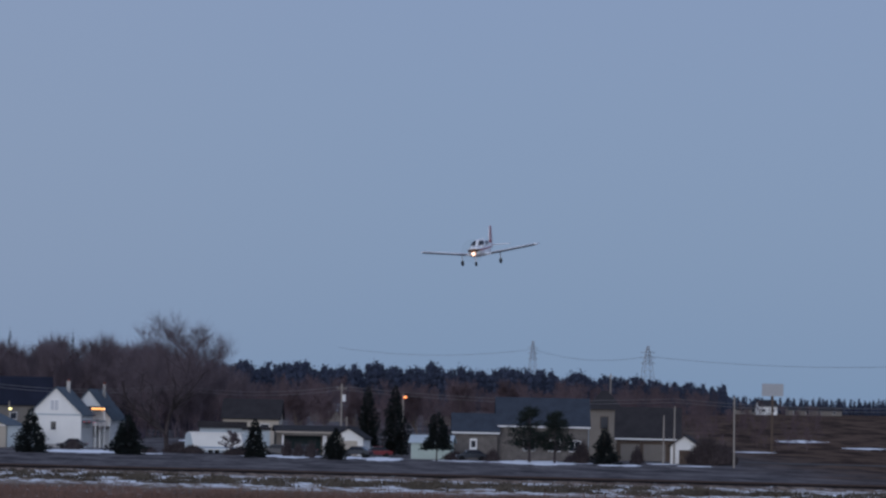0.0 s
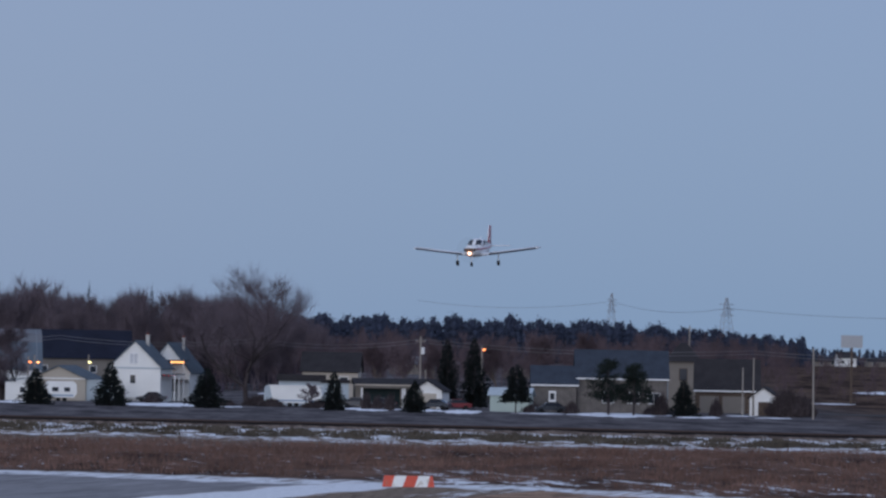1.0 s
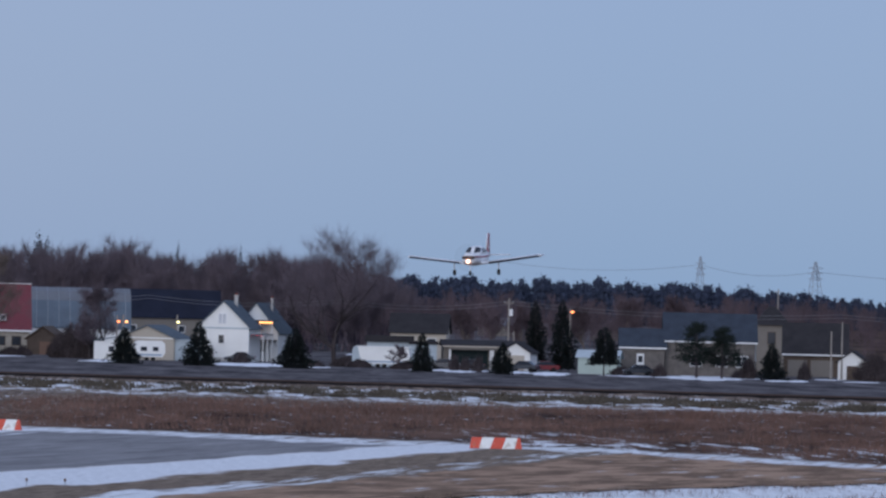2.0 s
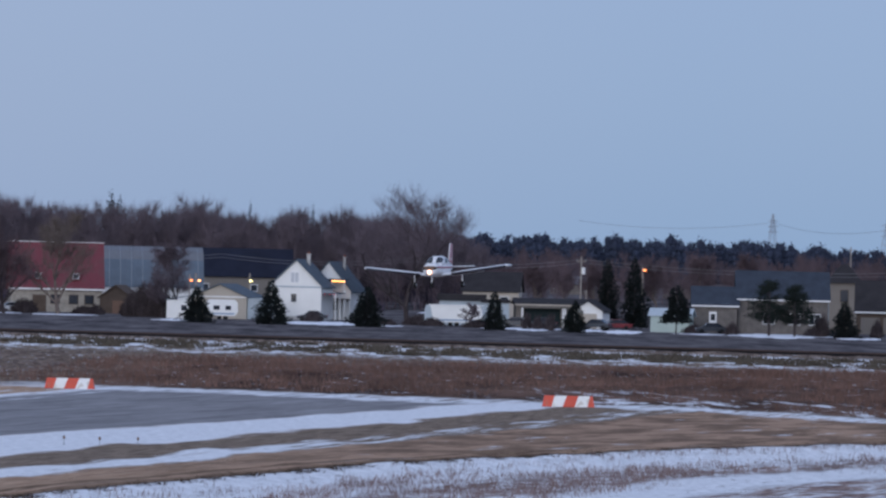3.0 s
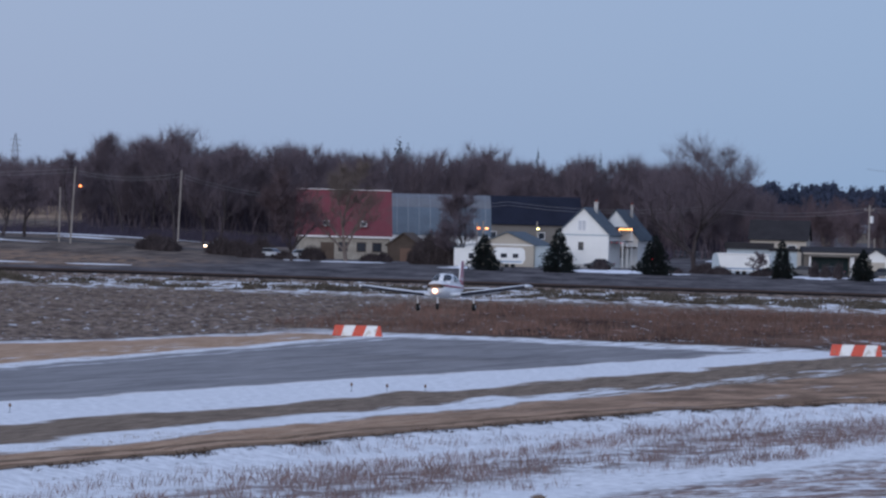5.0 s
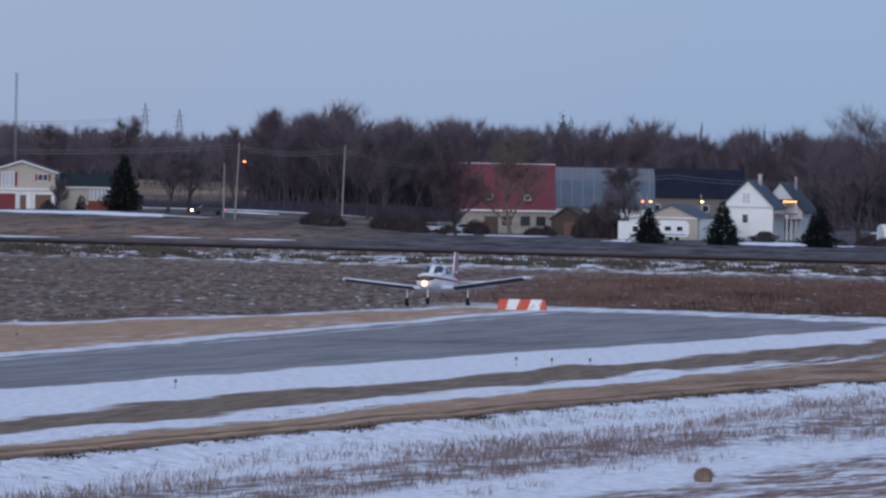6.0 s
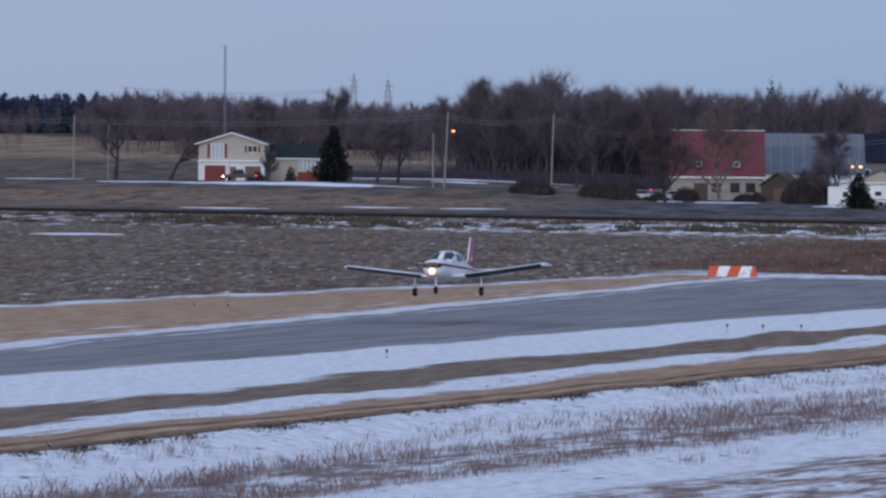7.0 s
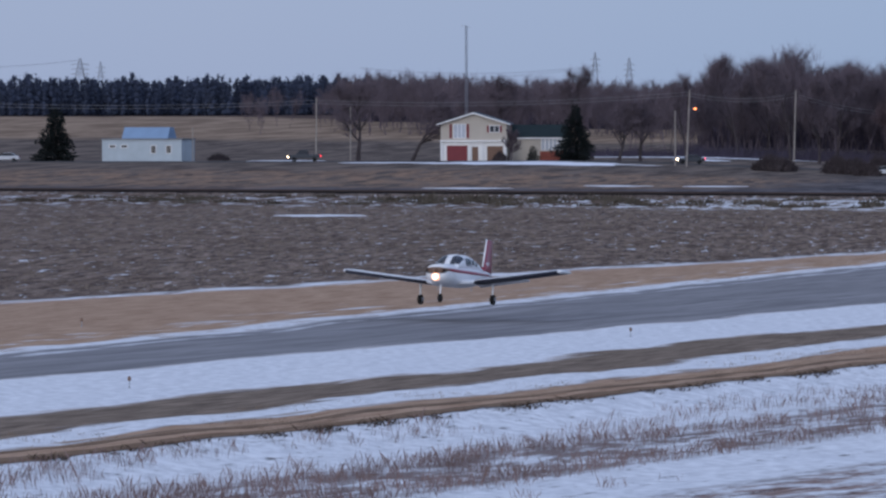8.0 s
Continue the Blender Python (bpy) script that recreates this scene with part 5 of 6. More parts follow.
def barns():
    s = thing("stone_house", at(122.2, 780), "low pale stone farmhouse with steep red roof", "house", turn=face(122.2, 3))
    gable_house(s, 14.0, 9.0, 3.8, 6.7, STONE, RED_ROOF, "x", wall_label="pale stone walls", roof_label="steep red sheet roof")
    part("ridge_cap", boxes((-7.4, 4.36, 10.65, 7.4, 4.64, 10.76)), WHITE_TRIM, s, "white ridge cap")
    for x in (-0.2, 2.6, 5.0):
        window(s, x, 1.3, 1.3, 1.3, frame_mat=BROWN_BOARD)
    panel_door(s, -2.6, 2.1, 2.6, BROWN_BOARD, label="wide dark doorway")
    for x in (-2.9, 2.9):
        dm = bmesh.new()
        prism(dm, [(x - 0.75, 5.0), (x + 0.75, 5.0), (x + 0.75, 5.7), (x, 6.5), (x - 0.75, 5.7)], "y", 0.35, 1.9)
        dormer = part("dormer", dm, RED_ROOF, s)
        window(dormer, x, 5.15, 0.8, 0.7, y=0.345)
    part("eaves", boxes((-7.35, -0.44, 3.35, 7.35, -0.36, 3.6)), WHITE_TRIM, s)
    w = thing("stone_shed", at(110.6, 772), "small brown stone shed with gabled roof", "shed", turn=face(110.6, -14))
    gable_house(w, 5.0, 6.0, 2.5, 1.7, BROWN_BOARD, BROWN_BOARD)
    panel_door(w, 0.5, 2.0, 2.0, BROWN_DOOR)
    b = thing("grey_barn", at(103.2, 803), "weathered barn with rounded tin gambrel roof", "barn", turn=face(103.2, 3))
    prof = [(0, 3.9), (0.9, 6.3), (2.0, 8.2), (3.6, 9.6), (5.5, 10.3), (7.4, 9.6), (9.0, 8.2), (10.1, 6.3), (11.0, 3.9)]
    wb = bmesh.new()
    prism(wb, [(0.2, 0), (10.8, 0), (10.8, 3.9)] + [(y, z - 0.12) for y, z in prof[::-1][1:-1]] + [(0.2, 3.9)], "x", -7.6, 7.6)
    part("wall", wb, WHITE_SIDING, b, "white board walls")
    for i, (p, q) in enumerate(zip(prof, prof[1:])):
        rb = bmesh.new()
        prism(rb, [p, q, (q[0], q[1] + 0.12), (p[0], p[1] + 0.12)], "x", -7.9, 7.9)
        # lower slopes get a darker, bluer tin: the roof's light and shade as colour
        part("roof_sheet", rb, SHADED_TIN if i in (0, 1, 6, 7) else TIN_ROOF, b, "weathered tin sheet, its slope's light or shade in the tone")
    for k in range(9):
        x = -7.0 + k * 1.75
        seam = bmesh.new()
        for p, q in zip(prof[:5], prof[1:5]):
            tube(seam, (x, p[0] - 0.02, p[1] + 0.14), (x, q[0] - 0.02, q[1] + 0.14), 0.04, 0.04, 4)
        part("roof_seam", seam, STEEL, b)
    d = thing("dark_barn", at(86.5, 838), "long low barn with broad dark blue roof", "barn", turn=face(86.5, 2))
    gable_house(d, 17.5, 14.0, 6.0, 4.4, TAN_SIDING, NAVY_ROOF, "x", wall_label="dull tan board walls", roof_label="broad dark blue roof")
    for x in (-5.5, -1.5, 2.5, 6.5):
        window(d, x, 3.6, 1.0, 1.0)
    panel_door(b, -4.5, 3.0, 3.0, WHITE_SIDING, y=0.2)
    window(b, -1.0, 1.4, 1.0, 1.0, y=0.2)
    small_bulbs(b, -5.2, -5.2, -0.1, 4.0, 1, WARM, 0.16)


def middle_houses():
    d = thing("dark_roofed_house", at(37.0, 745), "pale house with dark shingle roof behind the caravan", "house", turn=face(37.0, -4))
    gable_house(d, 8.2, 8.0, 4.9, 2.6, CREAM_SIDING, DARK_ROOF, "x", wall_label="pale walls", roof_label="dark shingle roof")
    window(d, -2.0, 2.8, 1.2, 1.2)
    window(d, 2.0, 2.8, 1.2, 1.2)
    s = thing("dark_shed", at(42.6, 722), "low shed with flat dark roof", "shed", turn=face(42.6))
    part("wall", boxes((-3.2, 0, 0, 3.2, 5, 3.5)), BLUE_WHITE_BOARD, s)
    part("roof", boxes((-3.5, -0.4, 3.5, 3.5, 5.3, 4.4)), DARK_ROOF, s)
    e = thing("blue_shed", at(35.9, 720), "small pale blue shed with dark eaves", "shed", turn=face(35.9))
    part("wall", boxes((-1.9, 0, 0, 1.9, 4, 3.3)), BLUE_WHITE_BOARD, e)
    part("roof", boxes((-2.1, -0.3, 3.302, 2.1, 4.2, 3.75)), DARK_ROOF, e)
    window(e, 0.3, 1.4, 0.8, 1.2)
    h = thing("grey_bungalow", at(24.0, 722), "low grey bungalow with dark roof and porch", "house", turn=face(24.0, 3))
    gable_house(h, 11.5, 8.0, 3.2, 0.7, TAN_SIDING, DARK_ROOF, "x", wall_label="pale siding walls", roof_label="dark low roof")
    fascia(h, -5.9, 5.9, -0.42, 3.2, CREAM_SIDING)
    # a flat dark green panel painted as the deep shaded carport recess, with white posts
    part("carport_shade", boxes((-4.6, -0.05, 0, 0.6, -0.003, 2.6)), GREEN_ROOF, h, "dark green panel painted as the shaded carport recess")
    panel_door(h, 2.0, 0.95, 2.05, GREEN_ROOF)
    window(h, 3.9, 1.1, 1.0, 1.2)
    for x in (-4.9, 0.9, 1.2, 3.0):
        part("porch_post", boxes((x - 0.12, -1.4, 0, x + 0.12, -1.2, 2.72)), WHITE_TRIM, h)
    part("porch_roof", boxes((-5.2, -1.6, 2.72, 3.4, -0.4, 2.9)), TAN_SIDING, h)
    g = thing("white_garage", at(17.8, 716), "small white gabled garage", "garage", turn=face(17.8, -10))
    gable_house(g, 4.2, 6.0, 2.5, 1.3, WHITE_SIDING, DARK_ROOF)
    panel_door(g, 0.0, 2.6, 2.1, CREAM_SIDING, panels=4)
    p = thing("green_shed", at(1.6, 692), "small pale green garden shed", "shed", turn=face(1.6, -8))
    gable_house(p, 5.4, 3.6, 2.3, 0.8, GREEN_BOARD, BLUE_WHITE_BOARD, "x", wall_label="pale green board walls")
    panel_door(p, 1.2, 0.9, 1.9, GREEN_BOARD)
    for i in range(9):
        part("batten", boxes((-2.6 + i * 0.62, -0.03, 0, -2.54 + i * 0.62, -0.003, 2.25)), GREEN_BOARD, p)


def right_houses():
    b = thing("stone_bungalow", at(-17.0, 700), "tan stone bungalow with broad slate blue roof", "house", turn=face(-17.0, 2))
    gable_house(b, 12.4, 9.0, 4.9, 3.6, DARK_STONE, BLUE_ROOF, "x", x0=2.4, wall_label="tan stone walls", roof_label="broad slate blue roof")
    gable_house(b, 6.0, 6.0, 3.9, 2.3, DARK_STONE, BLUE_ROOF, "x", x0=-6.9, y0=-1.2, wall_label="tan stone walls", roof_label="slate blue roof")
    fascia(b, -10.2, -3.6, -1.6, 3.75)
    fascia(b, -3.9, 8.9, -0.42, 4.75)
    panel_door(b, -7.2, 1.0, 2.4, WHITE_TRIM, y=-1.2, z=0.5, label="white door with a dark light")
    part("door_light", boxes((-7.5, -1.29, 1.7, -6.9, -1.278, 2.6)), PANE, b)
    for x in (0.5, 4.0, 6.8):
        window(b, x, 1.4, 1.5, 1.4, bars=1)
    part("end_wall", boxes((8.61, 0.6, 0, 8.75, 8.4, 4.6)), BLUE_WHITE_BOARD, b, "pale blue end wall")
    h = thing("tan_house", at(-32.4, 762), "tall tan stone house with dark pyramid roof", "house", turn=face(-32.4))
    part("wall", boxes((-2.4, 0, 0, 2.4, 6, 7.2)), TAN_SIDING, h)
    rb = bmesh.new()
    loft(rb, [[(-2.9, -0.5, 7.2), (2.9, -0.5, 7.2), (2.9, 6.5, 7.2), (-2.9, 6.5, 7.2)], [(-0.5, 2.4, 10.0), (0.5, 2.4, 10.0), (0.5, 3.6, 10.0), (-0.5, 3.6, 10.0)]])
    for f in rb.faces:
        f.smooth = False
    part("roof", rb, DARK_ROOF, h)
    window(h, 0.0, 4.4, 1.1, 1.7, frame_mat=BROWN_BOARD)
    g = thing("brown_garage", at(-41.0, 725), "wide garage with dark steep roof and tan doors", "garage", turn=face(-41.0))
    gable_house(g, 8.9, 8.0, 3.3, 4.2, BROWN_BOARD, DARK_ROOF, "x", wall_label="dark brown board walls", roof_label="steep dark shingle roof")
    fascia(g, -4.7, 4.7, -0.42, 3.2)
    panel_door(g, -2.5, 2.7, 2.4, TAN_SIDING, label="tan garage door", panels=4, name="garage_door")
    panel_door(g, 1.0, 3.2, 2.4, TAN_SIDING, label="tan garage door", panels=4, name="garage_door")
    s = thing("white_shed", at(-48.2, 700), "white gabled shed with a dark open door", "shed", turn=face(-48.2, -6))
    gable_house(s, 3.8, 5.0, 2.5, 1.3, WHITE_SIDING, DARK_ROOF)
    part("doorway", boxes((-0.7, -0.03, 0, 0.9, -0.003, 1.9)), BROWN_BOARD, s, "dark boarded doorway")


def left_houses():
    h = thing("two_storey_house", at(217.8, 830), "cream two-storey house with red garage door", "house", turn=face(217.8, -4))
    gable_house(h, 10.8, 9.0, 6.1, 1.7, CREAM_SIDING, SLATE_ROOF, over=0.6, wall_label="cream siding upper walls", roof_label="low grey roof")
    for k in (-1, 1):
        bb = bmesh.new()
        prism(bb, [(0, 7.9), (k * 6.0, 6.0), (k * 6.0, 5.82), (0, 7.68)], "y", -0.68, -0.61)
        part("bargeboard", bb, WHITE_TRIM, h)
    part("lower_wall", boxes((-5.42, -0.06, 0, 5.42, -0.003, 3.1)), WHITE_SIDING, h, "white lower storey")
    part("belt", boxes((-5.5, -0.5, 3.12, 5.5, -0.003, 3.36)), WHITE_TRIM, h, "white belt canopy")
    panel_door(h, -2.7, 3.4, 2.5, RED_DOOR, y=-0.065, label="red garage door", panels=4, name="garage_door")
    panel_door(h, 0.25, 1.0, 2.3, BROWN_DOOR, y=-0.065, label="brown front door")
    panel_door(h, 3.5, 2.6, 2.4, BROWN_DOOR, y=-0.065, label="brown garage door", panels=4, name="garage_door")
    for x in (-5.2, -0.7, 1.4, 5.2):
        part("post", boxes((x - 0.1, -0.45, 0, x + 0.1, -0.3, 3.1)), WHITE_TRIM, h)
    o = window(h, -2.3, 3.75, 1.9, 2.2, pane=BRIGHT_PANE, bars=2)
    for x in (-3.75, -0.95):
        part("shutter", boxes((x - 0.2, -0.07, 3.7, x + 0.2, -0.005, 6.0)), RED_DOOR, o, "dark red shutter")
    o = window(h, 3.4, 4.7, 1.5, 1.0, bars=1)
    for x in (2.35, 4.45):
        part("shutter", boxes((x - 0.18, -0.07, 4.65, x + 0.18, -0.005, 5.75)), RED_DOOR, o, "dark red shutter")
    w = thing("house_wing", at(205.0, 833), "low wing with green roof and tall white windows", "house", turn=face(205.0, -4))
    gable_house(w, 8.6, 8.0, 3.9, 1.8, CREAM_SIDING, GREEN_ROOF, "x", wall_label="cream walls", roof_label="dark green roof")
    part("brick_base", boxes((0.2, -0.06, 0, 4.28, -0.003, 1.5)), BRICK, w, "red brick base")
    for i in range(6):
        window(w, 0.7 + i * 0.66, 1.75, 0.42, 1.8, pane=BRIGHT_PANE)
    fascia(w, -4.6, 4.6, -0.42, 3.75)
    s = thing("white_shed", at(283.0, 830), "long pale shed with blue tin roof", "shed", turn=face(283.0, -18))
    part("wall", boxes((-6.8, 0, 0, 6.8, 7, 3.6)), BLUE_WHITE_BOARD, s, "pale blue white walls")
    part("roof", boxes((-7.0, -0.2, 3.6, 7.0, 7.2, 3.78)), TIN_ROOF, s)
    m = bmesh.new()
    prism(m, [(1.2, 3.78), (6.2, 3.78), (4.6, 5.6), (2.6, 5.6)], "x", -3.8, 4.0)
    part("roof_monitor", m, BLUE_TIN, s, "blue tin raised roof")
    for x in (2.0, 4.6):
        window(s, x, 1.4, 0.8, 1.2)
    for x in (-5.0, -3.0):
        window(s, x, 2.3, 1.0, 0.4)


def far_houses():
    for b, r, w, h, roof in ((-45.5, 1950, 8, 5.0, TIN_ROOF), (-64.5, 1950, 7, 5.5, DARK_ROOF), (-60.5, 1980, 9, 3.0, DARK_ROOF), (-71, 2000, 10, 3.2, DARK_ROOF), (-76, 2050, 12, 3.4, DARK_ROOF), (-51, 2000, 12, 3.0, BROWN_BOARD), (20.5, 1180, 9, 4.0, TIN_ROOF), (-1.5, 1150, 8, 4.0, DARK_ROOF)):
        o = thing("far_house", at(b, r), "small pale house far off across the fields", "house", "far houses across the fields", turn=face(b, 10))
        gable_house(o, w, 8, h * 0.6, h * 0.4, WHITE_SIDING if b in (-64.5, -45.5) else TAN_SIDING, roof, "x")
        for x in (-w * 0.25, w * 0.25):
            window(o, x, h * 0.2, 1.2, 1.2)


white_houses()
garage_row()
barns()
middle_houses()
right_houses()
left_houses()
far_houses()


# ---- poles, wires, lamps, towers ----
def utility_pole(place, h, label, arm=True, can=False, lean=0.0, lamp=None, r=0.15):
    p = thing("utility_pole", place, label, "pole", "utility poles along the road")
    bm = bmesh.new()
    tube(bm, (0, 0, -0.5), (lean * h, 0, h), r, r * 0.7, 10)
    part("pole", bm, POLE_WOOD, p)
    if arm:
        part("crossarm", boxes((lean * h - 0.75, -0.06, h - 0.75, lean * h + 0.75, 0.06, h - 0.63)), POLE_WOOD, p)
        for x in (-0.65, 0.0, 0.65):
            bm = bmesh.new()
            tube(bm, (lean * h + x, 0, h - 0.63), (lean * h + x, 0, h - 0.45), 0.05, 0.03, 6)
            part("insulator", bm, STEEL, p)
    if can:
        bm = bmesh.new()
        tube(bm, (0.34, -0.1, h - 2.6), (0.34, -0.1, h - 1.6), 0.26, 0.26, 12)
        part("transformer", bm, WHITE_TRIM, p, "pale transformer can")
    if lamp:
        dx, z, mat = lamp
        bm = bmesh.new()
        tube(bm, (lean * z, 0, z - 0.1), (dx, -0.5, z + 0.15), 0.03, 0.03, 6)
        part("lamp_arm", bm, STEEL, p)
        bm = bmesh.new()
        loft(bm, [oval(-0.42, dx, z + 0.02, 0.2, 0.12, n=12, power=2), oval(-0.62, dx, z, 0.50, 0.30, n=12, power=2), oval(-0.74, dx, z - 0.02, 0.24, 0.16, n=12, power=2)])
        part("lamp_head", bm, mat, p, "glowing lamp head")
    return p


utility_pole(at(248.8, 822), 10.3, "tall grey wooden pole in the meadow", arm=False, lean=0.01, r=0.13)
utility_pole(at(242.0, 828), 8.8, "thin grey wooden pole by a tree", arm=False, r=0.1)
utility_pole(at(176.0, 795), 12.0, "wooden pole with an orange lamp at the road", arm=False, r=0.13, lean=0.045, lamp=(1.5, 9.0, SODIUM))
utility_pole(at(273.0, 826), 5.6, "short dark pole beside the pale shed", arm=False, r=0.1)
utility_pole(at(178.2, 800), 8.6, "short wooden pole beside a taller one", arm=False, r=0.12)
utility_pole(at(155.0, 790), 12.6, "wooden pole beside dark bushes", arm=False, r=0.13, lean=0.03)
utility_pole(at(19.3, 742), 10.2, "wooden pole with a pale transformer can", can=True)
utility_pole(at(18.2, 735), 5.4, "short pale post by the bungalow", arm=False, r=0.14)
utility_pole(at(-44.1, 688), 6.6, "short wooden pole at the field edge", arm=False, r=0.13)
utility_pole(at(-46.2, 700), 7.9, "wooden pole beside the white shed", arm=False, r=0.13)
utility_pole(at(-58.0, 668), 9.3, "pale wooden pole at the field edge", arm=False, lean=-0.012, r=0.14)
utility_pole(at(7.2, 738), 8.9, "wooden pole with an orange lamp behind spruces", arm=False, lamp=(0.3, 8.4, SODIUM))
utility_pole(at(84.4, 752), 6.6, "wooden pole with a pale yellow lamp", arm=False, lamp=(0.2, 5.5, MERCURY))
utility_pole(at(95.0, 775), 6.4, "wooden pole with a warm lamp by the barn", arm=False, lamp=(0.6, 5.3, WARM))
utility_pole(at(96.2, 778), 6.2, "wooden pole with an orange lamp by the barn", arm=False, lamp=(0.3, 5.3, SODIUM))
utility_pole(at(-33.5, 1180), 12.5, "far street lamp with two level arms", r=0.2)


def wire(p, q, sag, label="thin sagging overhead wire", r=0.03):
    bm = bmesh.new()
    p, q = Vector(p), Vector(q)
    n = 14
    pts = [p.lerp(q, i / n) - Vector((0, 0, sag * 4 * (i / n) * (1 - i / n))) for i in range(n + 1)]
    loft(bm, [[c + Vector((0, r, 0)), c + Vector((0, -r * 0.5, r * 0.87)), c + Vector((0, -r * 0.5, -r * 0.87))] for c in pts])
    tagged(link_mesh("overhead_wire", bm, WIRE), label, "wire", "overhead wires")


CHAIN = [(330, 830, 10.2), (248.8, 822, 9.9), (176.0, 795, 11.6), (155.0, 790, 12.1), (128, 812, 9.5), (90, 800, 9.5), (52, 780, 9.5), (19.3, 742, 9.8), (-46, 760, 9.0), (-110, 780, 9.0)]
for (b0, r0, h0), (b1, r1, h1) in zip(CHAIN, CHAIN[1:]):
    for lift, off in ((0.0, 0.0), (-0.5, 0.6)):
        x0, y0, z0 = at(b0, r0, h0 + lift)
        x1, y1, z1 = at(b1, r1, h1 + lift)
        wire((x0, y0 + off, z0), (x1, y1 + off, z1), 0.9)


def lattice(t, h, base, top, bays, r, mat, name="mast"):
    bm = bmesh.new()
    levels = [(h * i / bays, base + (top - base) * i / bays) for i in range(bays + 1)]
    for (z0, w0), (z1, w1) in zip(levels, levels[1:]):
        c0 = [(-w0, -w0, z0), (w0, -w0, z0), (w0, w0, z0), (-w0, w0, z0)]
        c1 = [(-w1, -w1, z1), (w1, -w1, z1), (w1, w1, z1), (-w1, w1, z1)]
        for i in range(4):
            tube(bm, c0[i], c1[i], r, r, 3, caps=False)
            tube(bm, c0[i], c1[(i + 1) % 4], r * 0.6, r * 0.6, 3, caps=False)
            tube(bm, c1[i], c1[(i + 1) % 4], r * 0.6, r * 0.6, 3, caps=False)
    return part(name, bm, mat, t)


def pylon(b, r, h, turn=20, label="grey steel lattice pylon above far trees", wide=1.0):
    t = thing("pylon", at(b, r), label, "pylon", "far pylons", turn=turn)
    lattice(t, h * 0.72, 3.0 * wide, 1.1 * wide, 8, 0.09, STEEL, "tower")
    up = new("tower_head")
    up.parent = t
    up.location = (0, 0, h * 0.72)
    lattice(up, h * 0.28, 1.1 * wide, 0.25 * wide, 4, 0.12, STEEL, "head_frame")
    for z in (0.02, 0.10, 0.18):
        arm = bmesh.new()
        for s in (-1, 1):
            tube(arm, (0, 0, h * z + 0.9), (s * 2.4 * wide, 0, h * z), 0.09, 0.08, 3)
            tube(arm, (0, 0, h * z), (s * 2.4 * wide, 0, h * z), 0.09, 0.08, 3)
        part("crossarm", arm, STEEL, up)


pylon(-18.1, 2200, 29.5)
pylon(-40.7, 2000, 26.0, wide=1.3)
pylon(193.9, 2300, 33.0)
pylon(187.2, 2300, 30.5, wide=1.1)
pylon(295.0, 2000, 23.5, wide=1.5)
pylon(291.0, 2500, 28.5)
for (b0, r0, h0), (b1, r1, h1) in (((-18.1, 2200, 26), (-40.7, 2000, 22)), ((-40.7, 2000, 22), (-110, 1750, 20)), ((193.9, 2300, 27), (240, 2200, 22)), ((295, 2000, 23), (345, 1950, 22)), ((20, 2300, 26), (-18.1, 2200, 26)), ((193.9, 2300, 26), (260, 2100, 16))):
    wire(at(b0, r0, h0), at(b1, r1, h1), 3.0, "thin far power line between pylons", 0.07)
mast = thing("radio_mast", at(219.2, 858), "tall thin lattice radio mast behind the house", "mast")
lattice(mast, 22.6, 0.17, 0.14, 40, 0.028, STEEL)
aerial = bmesh.new()
for s in (-1, 1):
    tube(aerial, (0, 0, 22.4), (s * 0.9, 0, 22.5 - 0.2 * s), 0.03, 0.03, 4)
part("aerial", aerial, STEEL, mast)
board = thing("roadside_billboard", at(-65.3, 900), "grey blank roadside billboard on a post", "billboard", turn=face(-65.3))
part("panel", boxes((-1.9, 0, 10.0, 1.9, 0.25, 12.2)), STEEL, board)
part("post", boxes((-0.2, 0.05, -0.3, 0.2, 0.2, 10.0)), BROWN_BOARD, board)


# ---- runway markers, edge lights ----
def runway_marker(b, r, turn):
    t = thing("runway_marker", at(b, r), "orange and white striped wedge marker on snow", "runway marker", "runway end markers", turn)
    cuts = [(-1.52, -1.40), (-0.98, -0.80), (-0.34, -0.10), (0.36, 0.58), (1.10, 1.24), (1.52, 1.40)]
    # each stripe is a wedge-shaped box section, slanting like its edges
    for i, ((b0, t0), (b1, t1)) in enumerate(zip(cuts, cuts[1:])):
        bm = bmesh.new()
        loft(bm, [[(b0, 0, 0.02), (t0, 0.30, 0.66), (t0, 0.50, 0.66), (b0, 0.85, 0.02)], [(b1, 0, 0.02), (t1, 0.30, 0.66), (t1, 0.50, 0.66), (b1, 0.85, 0.02)]])
        for f in bm.faces:
            f.smooth = False
        part("stripe", bm, MARK_WHITE if i % 2 else MARK_ORANGE, t, "white painted stripe" if i % 2 else "orange painted stripe")
    part("foot", boxes((-1.5, 0.1, -0.08, 1.5, 0.75, 0.018)), RUBBER, t)


runway_marker(21.2, 294.5, 2)
runway_marker(119.3, 311.0, 2)


def edge_light(b, r, h=0.36):
    t = thing("runway_light", at(b, r), "small rusty runway edge light on a stem", "runway light", "runway edge lights")
    st, cap = bmesh.new(), bmesh.new()
    tube(st, (0, 0, -0.1), (0, 0, h * 0.6), 0.016, 0.016, 8)
    tube(st, (0, 0, -0.05), (0, 0, 0.03), 0.05, 0.04, 10)
    loft(cap, [[(rr * math.cos(a * 0.63), rr * math.sin(a * 0.63), z) for a in range(10)] for z, rr in ((h * 0.6, 0.03), (h * 0.68, 0.055), (h * 0.9, 0.05), (h, 0.02))])
    part("stem", st, STEEL, t)
    part("lens_cap", cap, BROWN_DOOR, t, "rusty red brown cap")


